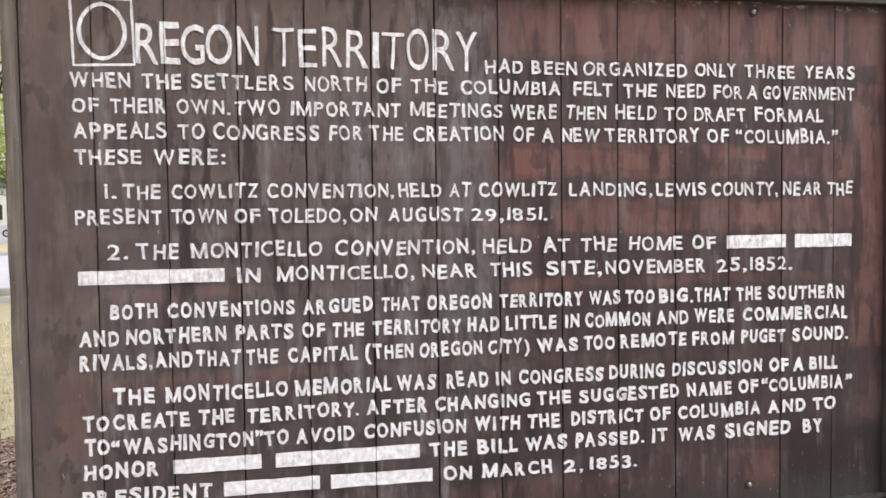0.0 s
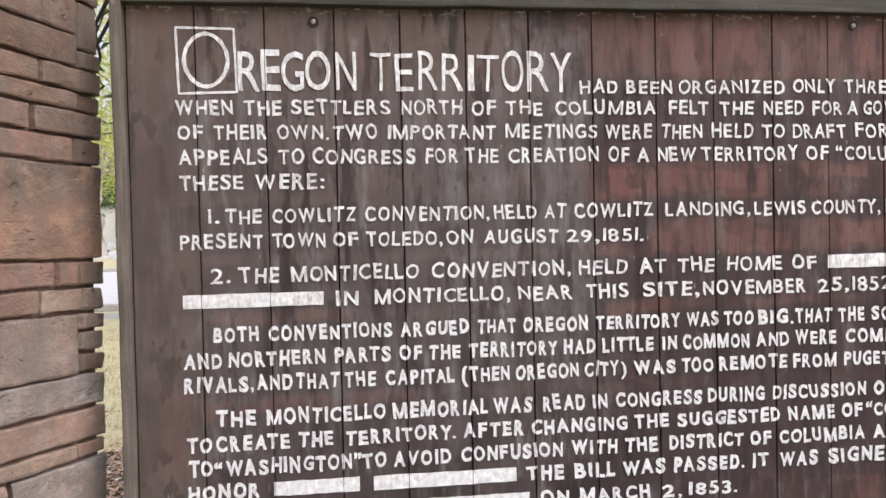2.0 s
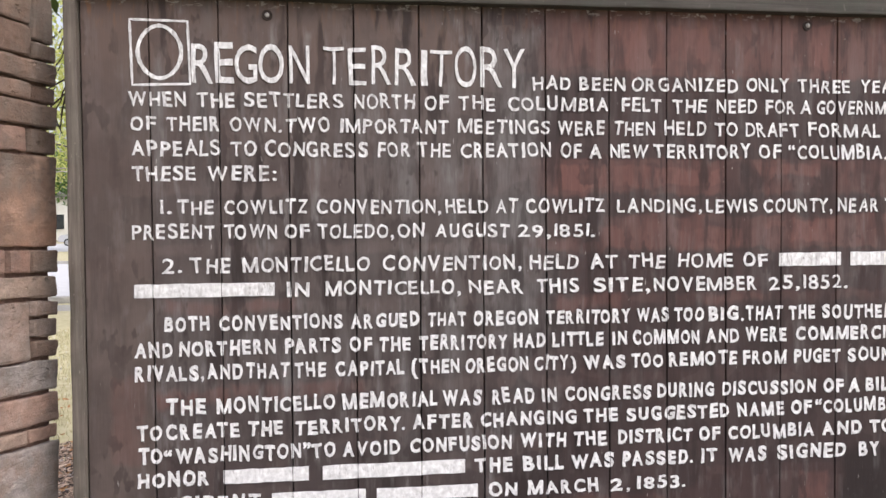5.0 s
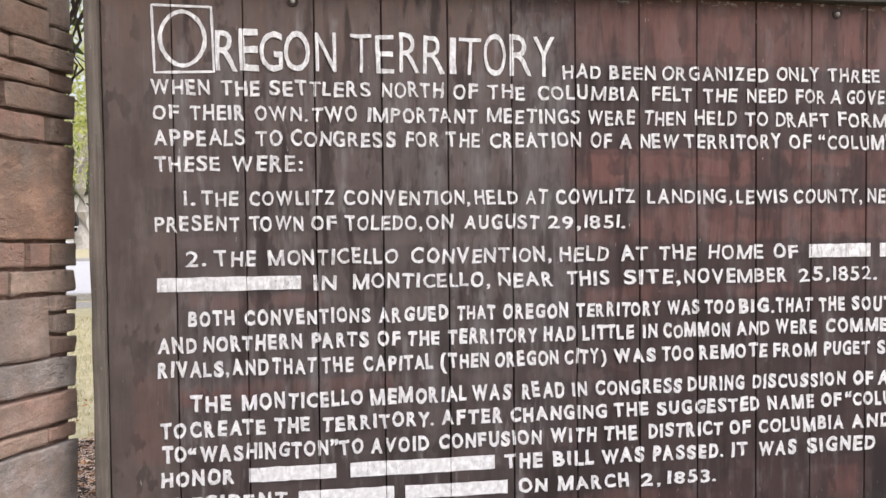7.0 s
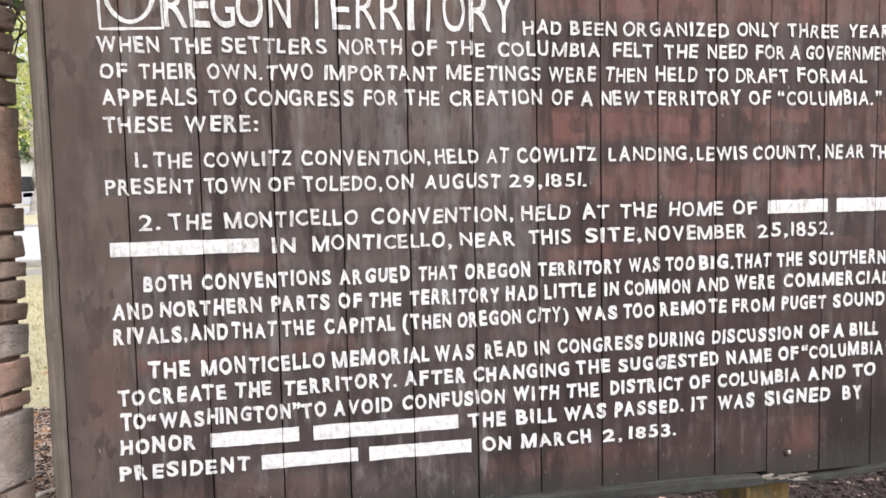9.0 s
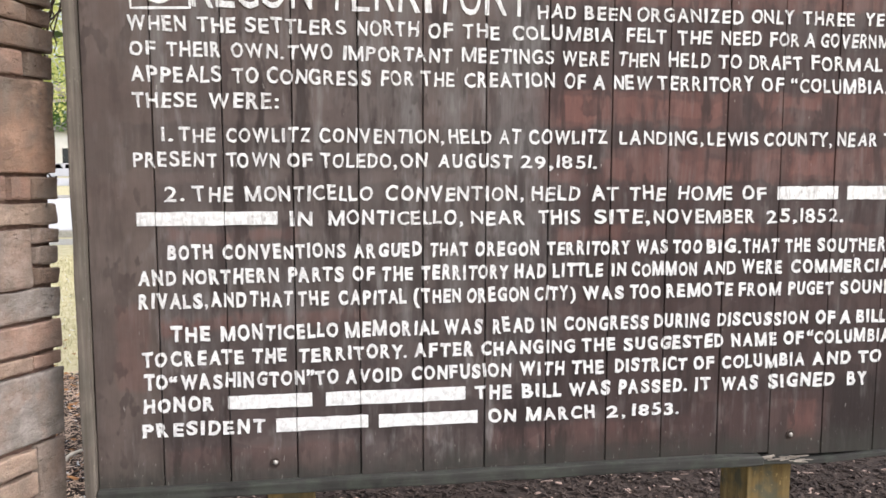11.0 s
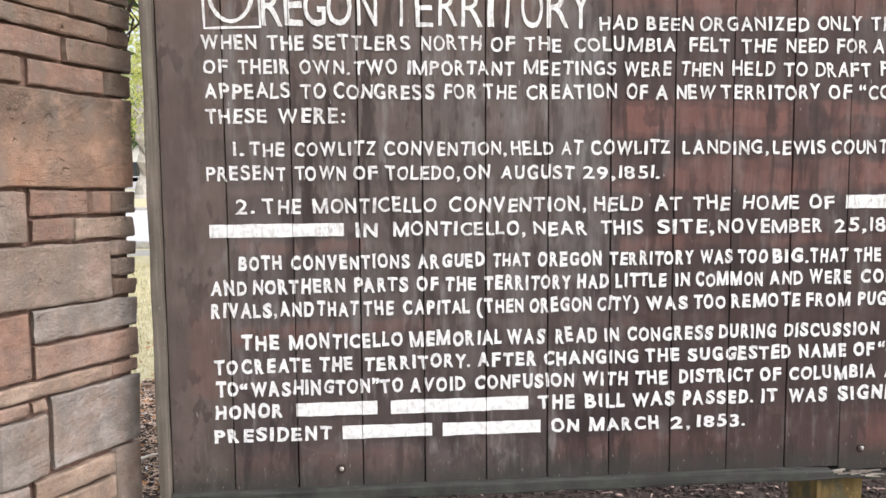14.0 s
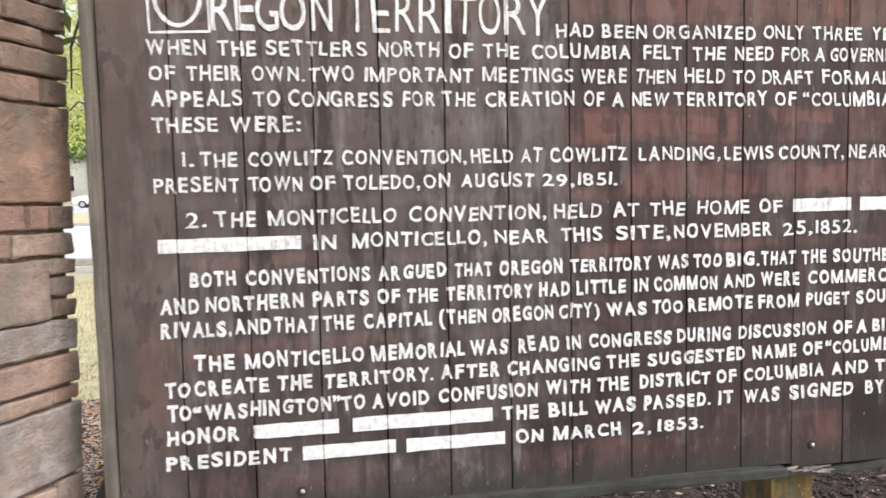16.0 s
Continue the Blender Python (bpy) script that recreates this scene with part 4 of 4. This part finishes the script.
def in_bed(x, y):
    a = math.atan2((y - 3.0) / 4.0, (x - 0.4) / 4.2)
    rx, ry = 4.2 * math.cos(a) * (1 + 0.12 * math.sin(3 * a + 1)), 4.0 * math.sin(a) * (1 + 0.05 * math.sin(5 * a))
    return (x - 0.4) ** 2 + (y - 3.0) ** 2 < rx * rx + ry * ry


def scatter(count, area, make):
    verts, faces = [], []
    done = 0
    while done < count:
        x, y = rng.uniform(area[0], area[1]), rng.uniform(area[2], area[3])
        vs, fs = make(x, y)
        if not vs:
            done += 1
            continue
        n = len(verts)
        verts += vs
        faces += [tuple(i + n for i in f) for f in fs]
        done += 1
    return verts, faces


def chip(x, y):
    if not in_bed(x, y):
        return [], []
    l, w, h = rng.uniform(0.005, 0.02) * rng.choice((1, 1, 1, 1.8)), rng.uniform(0.0025, 0.007), rng.uniform(0.0015, 0.004)
    m = pose(x, y, rng.uniform(0.006, 0.022), rng.uniform(-25, 25), rng.uniform(-25, 25), rng.uniform(0, 360))
    vs = [m @ Vector((sx * l * (0.7 if sz > 0 else 1), sy * w, sz * h)) for sx in (-1, 1) for sy in (-1, 1) for sz in (-1, 1)]
    return [tuple(v) for v in vs], [(0, 1, 3, 2), (4, 6, 7, 5), (0, 4, 5, 1), (2, 3, 7, 6), (1, 5, 7, 3)]


def straw(x, y):
    """A thin needle or split of bark; the patch of litter thins out towards its rim."""
    if not in_bed(x, y) or ((x + 1.65) / 1.15) ** 2 + ((y - 4.8) / 2.5) ** 2 > rng.uniform(0.45, 1.15):
        return [], []
    l, w = rng.uniform(0.012, 0.04), rng.uniform(0.002, 0.0055)
    m = pose(x, y, rng.uniform(0.006, 0.024), rng.uniform(-20, 20), rng.uniform(-14, 14), rng.uniform(0, 360))
    bow = rng.uniform(-0.3, 0.3) * l
    pts = [(-l, 0, 0), (0, w + bow, 0.001), (l, 0, 0.002), (0, bow - w, 0.001), (0, bow, 0.004)]
    return [tuple(m @ Vector(p)) for p in pts], [(0, 4, 1), (1, 4, 2), (2, 4, 3), (3, 4, 0)]


def dry_leaf(x, y):
    if not in_bed(x, y) and rng.random() < 0.7:
        return [], []
    l, w = rng.uniform(0.015, 0.04), rng.uniform(0.008, 0.018)
    m = pose(x, y, rng.uniform(0.015, 0.03), rng.uniform(-25, 25), rng.uniform(-25, 25), rng.uniform(0, 360))
    pts = [(-l, 0, 0.006), (-0.4 * l, w, 0.008), (0.4 * l, w, 0.004), (l, 0, 0.01), (0.4 * l, -w, 0.006), (-0.4 * l, -w, 0.01), (0, 0, -0.002)]
    return [tuple(m @ Vector(p)) for p in pts], [(i, (i + 1) % 6, 6) for i in range(6)]


def blade(x, y):
    if in_bed(x, y) and rng.random() < 0.97:
        return [], []
    h, a = rng.uniform(0.03, 0.075), rng.uniform(0, math.tau)
    dx, dy = math.cos(a) * 0.004, math.sin(a) * 0.004
    bx, by = rng.gauss(0, 0.02), rng.gauss(0, 0.02)
    return [(x - dx, y - dy, 0), (x + dx, y + dy, 0), (x + bx, y + by, h)], [(0, 1, 2)]


def two(a, b):
    n = len(a[0])
    return a[0] + b[0], a[1] + [tuple(i + n for i in f) for f in b[1]]


tagged(raw("bark_chips", *two(scatter(60000, (-3.6, 4.4, 2.2, 7.2), chip), scatter(16000, (-4.2, 5.2, -1.2, 2.4), chip)), SHADED_CHIP), "loose bark chips on the mulch bed, their brown darkened for shade", "bark mulch", kind="stuff")
tagged(raw("leaf_litter", *scatter(44000, (-2.9, -0.4, 2.2, 7.4), straw), LIT_LITTER), "red-brown chips and leaf litter beside the pillar, paled for the light there", "leaf litter", kind="stuff")
tagged(raw("fallen_leaves", *scatter(1100, (-3.2, -0.6, 2.2, 8.0), dry_leaf), DRYLEAF), "orange-brown dry leaves scattered on the mulch", "leaves", kind="stuff")
tagged(raw("grass_blades", *scatter(16000, (-4.2, -0.6, 5.5, 15.0), blade), BLADE), "thin pale lawn grass beyond the mulch bed", "grass", kind="stuff")

road = raw("road", [(-120, 18.6, 0.006), (120, 18.6, 0.006), (120, 38, 0.006), (-120, 38, 0.006)], [(0, 1, 2, 3)], ROAD)
tagged(road, "wide pale grey street in bright light", "road", kind="structure")
lot = raw("car_park", [(-120, 58, 0.006), (120, 58, 0.006), (120, 86, 0.006), (-120, 86, 0.006)], [(0, 1, 2, 3)], ROAD)
tagged(lot, "pale asphalt beyond the far verge", "car park", kind="structure")
for y in (18.45, 38.15):
    k = part("kerb", box_bm(-120, 120, y - 0.15, y + 0.15, 0, 0.14, 0.02), KERB)
    tagged(k, "grey concrete kerb along the street", "kerb", kind="structure")
walk_strip = raw("pavement", [(-120, 16.6, 0.005), (120, 16.6, 0.005), (120, 17.9, 0.005), (-120, 17.9, 0.005)], [(0, 1, 2, 3)], KERB)
tagged(walk_strip, "pale concrete pavement beside the kerb", "pavement", kind="structure")


# ---- trees ----
def limb_path(p, q, n, bend, r):
    pts = []
    for i in range(n + 1):
        f = i / n
        pts.append(p.lerp(q, f) + Vector((r.uniform(-bend, bend), r.uniform(-bend, bend), r.uniform(-bend, bend) * 0.5)) * (1 if 0 < i < n else 0))
    return pts


def tube(bm, pts, r0, r1, sides=8):
    rings = []
    for i, p in enumerate(pts):
        d = (pts[min(i + 1, len(pts) - 1)] - pts[max(i - 1, 0)]).normalized()
        q = d.to_track_quat("Z", "Y")
        r = r0 + (r1 - r0) * i / (len(pts) - 1)
        rings.append([bm.verts.new(p + q @ Vector((math.cos(a) * r, math.sin(a) * r, 0))) for a in [k * math.tau / sides for k in range(sides)]])
    for a, b in zip(rings, rings[1:]):
        for k in range(sides):
            bm.faces.new((a[k], a[(k + 1) % sides], b[(k + 1) % sides], b[k]))
    bm.faces.new(rings[-1])


def leaf_cloud(centres, per, spread, size, r):
    """Many separate leaves, each folded along its rib."""
    verts, faces = [], []
    for c in centres:
        for _ in range(per):
            p = c + Vector((r.gauss(0, spread), r.gauss(0, spread), r.gauss(0, spread * 0.7)))
            l = size * r.uniform(0.6, 1.3)
            w = l * r.uniform(0.32, 0.45)
            q = Euler((r.uniform(-1.2, 1.2), r.uniform(-1.2, 1.2), r.uniform(0, 6.3))).to_matrix()
            n = len(verts)
            verts += [tuple(p + q @ Vector(v)) for v in ((-l, 0, 0), (-0.2 * l, w, 0.25 * w), (l, 0, -0.1 * l), (-0.2 * l, -w, 0.25 * w), (-0.1 * l, 0, 0))]
            faces += [(n, n + 4, n + 1), (n + 1, n + 4, n + 2), (n + 2, n + 4, n + 3), (n + 3, n + 4, n)]
    return verts, faces


def tree(name, place, height, trunk_r, crown_r, crown_low, clumps, per, leaf, spread, bark, foliage, label, seed, extra=()):
    r = random.Random(seed)
    base = Vector(place)
    t = thing(name, place, label, "tree")
    bm = bmesh.new()
    top = base + Vector((r.uniform(-0.3, 0.3), r.uniform(-0.3, 0.3), height * 0.7))
    pts = limb_path(base + Vector((0, 0, 0.9)), top, 6, trunk_r * 0.4, r)
    tube(bm, [base + Vector((0, 0, -0.05)), base + Vector((0, 0, 0.25))] , trunk_r * 1.75, trunk_r * 1.2, 14)
    tube(bm, [base + Vector((0, 0, 0.25)), base + Vector((0, 0, 0.9))], trunk_r * 1.2, trunk_r, 14)
    tube(bm, pts, trunk_r, trunk_r * 0.35, 12)
    for v in bm.verts:
        v.co += noise.noise_vector(v.co * 4) * trunk_r * 0.14
    part("trunk", bm, bark, t)
    ends = []
    for i in range(clumps):
        a, e = r.uniform(0, math.tau), r.uniform(0, 1)
        rad = crown_r * math.sqrt(r.uniform(0.08, 1))
        end = base + Vector((math.cos(a) * rad, math.sin(a) * rad, crown_low + (height - crown_low) * e * (1 - 0.55 * (rad / crown_r) ** 2)))
        ends.append(end)
    twigs = [Vector(p) for p in extra]
    ends += twigs
    for end in ends[::max(1, len(ends) // 26)] + twigs:
        f = min(0.95, max(0.12, (end.z - base.z) / height - 0.2))
        start = pts[max(3, min(5, int(f * 6)))]
        bm = bmesh.new()
        thin = end in twigs
        tube(bm, limb_path(pts[4] if thin else start, end, 7, 0.14, r), trunk_r * (0.1 if thin else 0.22), 0.006, 6)
        part("limb", bm, bark, t)
    crown = raw("crown", *leaf_cloud(ends, per, spread, leaf, r), foliage, t)
    return t


shade_tree = tree("broadleaf_tree", (-0.74, 4.25, 0), 8.5, 0.25, 4.2, 3.3, 110, 60, 0.085, 0.45, BARK, GLOSSY_LEAF, "dark-trunked tree with large glossy leaves behind the sign", 5,
     [(-1.18, 5.6, 2.95), (-1.35, 5.9, 3.1)])
drop = random.Random(9)
for joint, end, bend in (((-0.95, 4.15, 3.6), (-1.02, 3.75, 2.02), 0.05), ((-1.1, 4.3, 3.4), (-1.36, 4.45, 2.1), 0.06), ((-1.0, 4.2, 3.3), (-1.2, 4.0, 2.16), 0.07),
                         ((-1.3, 4.9, 3.3), (-1.6, 5.2, 2.2), 0.06)):
    bm = bmesh.new()
    tube(bm, limb_path(Vector((-0.74, 4.25, 4.2)), Vector(joint), 4, 0.05, drop) + limb_path(Vector(joint), Vector(end), 9, bend, drop)[1:], 0.022, 0.004, 6)
    part("twig", bm, BARK, shade_tree)
    for k in range(2):
        fork = Vector(joint).lerp(Vector(end), 0.55 + 0.2 * k)
        bm = bmesh.new()
        tube(bm, limb_path(fork, fork + Vector((drop.uniform(-0.3, 0.3), drop.uniform(-0.2, 0.2), -0.3)), 5, 0.03, drop), 0.006, 0.002, 5)
        part("twig", bm, BARK, shade_tree)
for place, h, cr, seed in (((-6.2, 16.0, 0), 8.5, 3.2, 1), ((-2.4, 14.5, 0), 8.0, 3.0, 2), ((-12.5, 24.0, 0), 10.0, 4.0, 3)):
    tree("street_tree", place, h, 0.16, cr, 3.0, 150, 50, 0.055, 0.34, GREYBARK, LIGHT_LEAF, "slender street tree with airy yellow-green leaves", seed)
for i, place in enumerate(((-26, 96, 0), (-16, 104, 0), (-4, 98, 0), (8, 104, 0), (-40, 104, 0), (22, 99, 0))):
    tree("park_tree", place, 13 + (i % 3) * 2, 0.4, 6.0, 5.5, 150, 45, 0.3, 0.9, GREYBARK, LIGHT_LEAF if i % 2 else HEDGE_LEAF, "full leafy tree across the street", 30 + i)
tree("old_tree", (-15.6, 58.0, 0), 15.0, 0.48, 6.5, 4.6, 190, 50, 0.16, 0.7, PALEBARK, LIGHT_LEAF, "tall old tree with a thick pale grey trunk", 61)


# ---- far street things ----
SX, SY, SZ = -9.4, 45.0, 2.42
stop = thing("stop_sign", (SX, SY, 0.0), "red octagonal stop sign with white letters on a steel pole", "road sign")
bm = bmesh.new()
cylinder(bm, (SX, SY + 0.06, 0), (SX, SY + 0.06, SZ + 0.4), 0.035, 0.035, 10)
part("pole", bm, STEEL, stop)
bm = bmesh.new()
bmesh.ops.create_cone(bm, cap_ends=True, segments=8, radius1=0.31, radius2=0.31, depth=0.01, matrix=pose(SX, SY, SZ, 90, 0, 0) @ pose(0, 0, 0, 0, 0, 22.5))
part("plate", bm, SIGNRED, stop)
for i, ch in enumerate("STOP"):
    vs, fs = glyph(ch, 0.01)
    a, low = min(v.x for v in vs), min(v.y for v in vs)
    wide, tall = max(v.x for v in vs) - a, max(v.y for v in vs) - low
    bm = bmesh.new()
    points = [bm.verts.new((SX - 0.213 + 0.11 * i + (v.x - a) / wide * 0.092, SY - 0.011, SZ - 0.09 + (v.y - low) / tall * 0.18)) for v in vs]
    for f in fs:
        bm.faces.new([points[k] for k in f])
    part("letter", bm, CARWHITE, stop, "white painted letter")


def car(x, y, paint, label):
    c = thing("parked_car", (x, y, 0), label, "car", "cars parked across the street")
    prof = [(-2.2, 0.35), (-2.25, 0.75), (-1.9, 0.95), (-1.2, 1.02), (-0.6, 1.45), (0.7, 1.48), (1.5, 1.05), (2.15, 0.95), (2.25, 0.6), (2.2, 0.35)]
    bm = bmesh.new()
    a = [bm.verts.new((x + px, y - 0.85, pz)) for px, pz in prof]
    b = [bm.verts.new((x + px, y + 0.85, pz)) for px, pz in prof]
    bm.faces.new(a)
    bm.faces.new(b)
    for i in range(len(prof)):
        j = (i + 1) % len(prof)
        bm.faces.new((a[i], a[j], b[j], b[i]))
    bmesh.ops.bevel(bm, geom=bm.edges[:], offset=0.05, segments=2, affect="EDGES")
    part("body", bm, paint, c)
    for wx in (-1.05, 0.1):
        bm = bmesh.new()
        vs = [bm.verts.new(p) for p in ((x + wx, y - 0.858, 1.02), (x + wx + 1.0, y - 0.858, 1.02), (x + wx + 0.75, y - 0.858, 1.38), (x + wx + (0.45 if wx < 0 else 0.05), y - 0.858, 1.38))]
        f = bm.faces.new(vs)
        bmesh.ops.solidify(bm, geom=[f], thickness=0.006)
        part("side_window", bm, GLASS, c)
    for wx in (-1.4, 1.4):
        for wy in (-0.8, 0.8):
            bm = bmesh.new()
            cylinder(bm, (x + wx, y + wy - 0.1, 0.32), (x + wx, y + wy + 0.1, 0.32), 0.32, 0.32, 20)
            w = part("wheel", bm, TYRE, c)
            bm = bmesh.new()
            cylinder(bm, (x + wx, y + wy - 0.112, 0.32), (x + wx, y + wy + 0.112, 0.32), 0.2, 0.2, 14)
            part("rim", bm, STEEL, w)


for x, paint, label in ((-21.5, SILVER, "silver saloon car parked across the street"), (-15.6, CARWHITE, "white saloon car parked across the street"), (-9.8, SILVER, "silver saloon car parked across the street")):
    car(x, 76.0, paint, label)

house = thing("pale_building", (-22, 118, 0), "long low white building with dark windows across the street", "building")
part("wall", box_bm(-52, 10, 112, 124, 0, 5.5), WHITE, house)
bm = box_bm(-52.6, 10.6, 111.4, 124.6, 5.5, 6.1, 0.1)
part("roof", bm, ROOF, house)
for i in range(14):
    x = -49 + i * 4.2
    w = part("window", box_bm(x, x + 2.0, 111.93, 111.99, 1.3, 3.4), WHITE, house)
    part("pane", box_bm(x + 0.1, x + 1.9, 111.9, 111.94, 1.4, 3.3), GLASS, w)

# one long pale leaf and a twig that lie in the mulch
def big_leaf(x, y, turn, l):
    bm = bmesh.new()
    m = pose(x, y, 0.03, 8, -4, turn)
    rows = []
    for i in range(9):
        f = i / 8
        w = 0.26 * l * math.sin(math.pi * min(1, f * 0.97 + 0.03)) ** 0.8 + 0.002
        rows.append([bm.verts.new(m @ Vector((l * (f - 0.5), s * w, 0.012 * abs(s) + 0.02 * math.sin(f * 3)))) for s in (-1, -0.5, 0, 0.5, 1)])
    for a, b in zip(rows, rows[1:]):
        for k in range(4):
            bm.faces.new((a[k], a[k + 1], b[k + 1], b[k]))
    tagged(part("fallen_leaf", bm, PALE), "large pale yellow fallen leaf lying on the mulch", "leaf")


big_leaf(0.62, 4.05, 12, 0.24)


def pale_twig(x, y, turn, l):
    m = pose(x, y, 0.035, 0, -6, turn)
    bm = bmesh.new()
    tube(bm, [m @ Vector((l * (f - 0.5), 0.012 * math.sin(f * 5), 0.01 * math.sin(f * 3))) for f in (0, 0.2, 0.4, 0.6, 0.8, 1.0)], 0.013, 0.005, 8)
    tagged(part("broken_twig", bm, PALE_WOOD), "bleached broken twig lying on the leaf litter", "twig")


pale_twig(-1.32, 4.49, 58, 0.17)
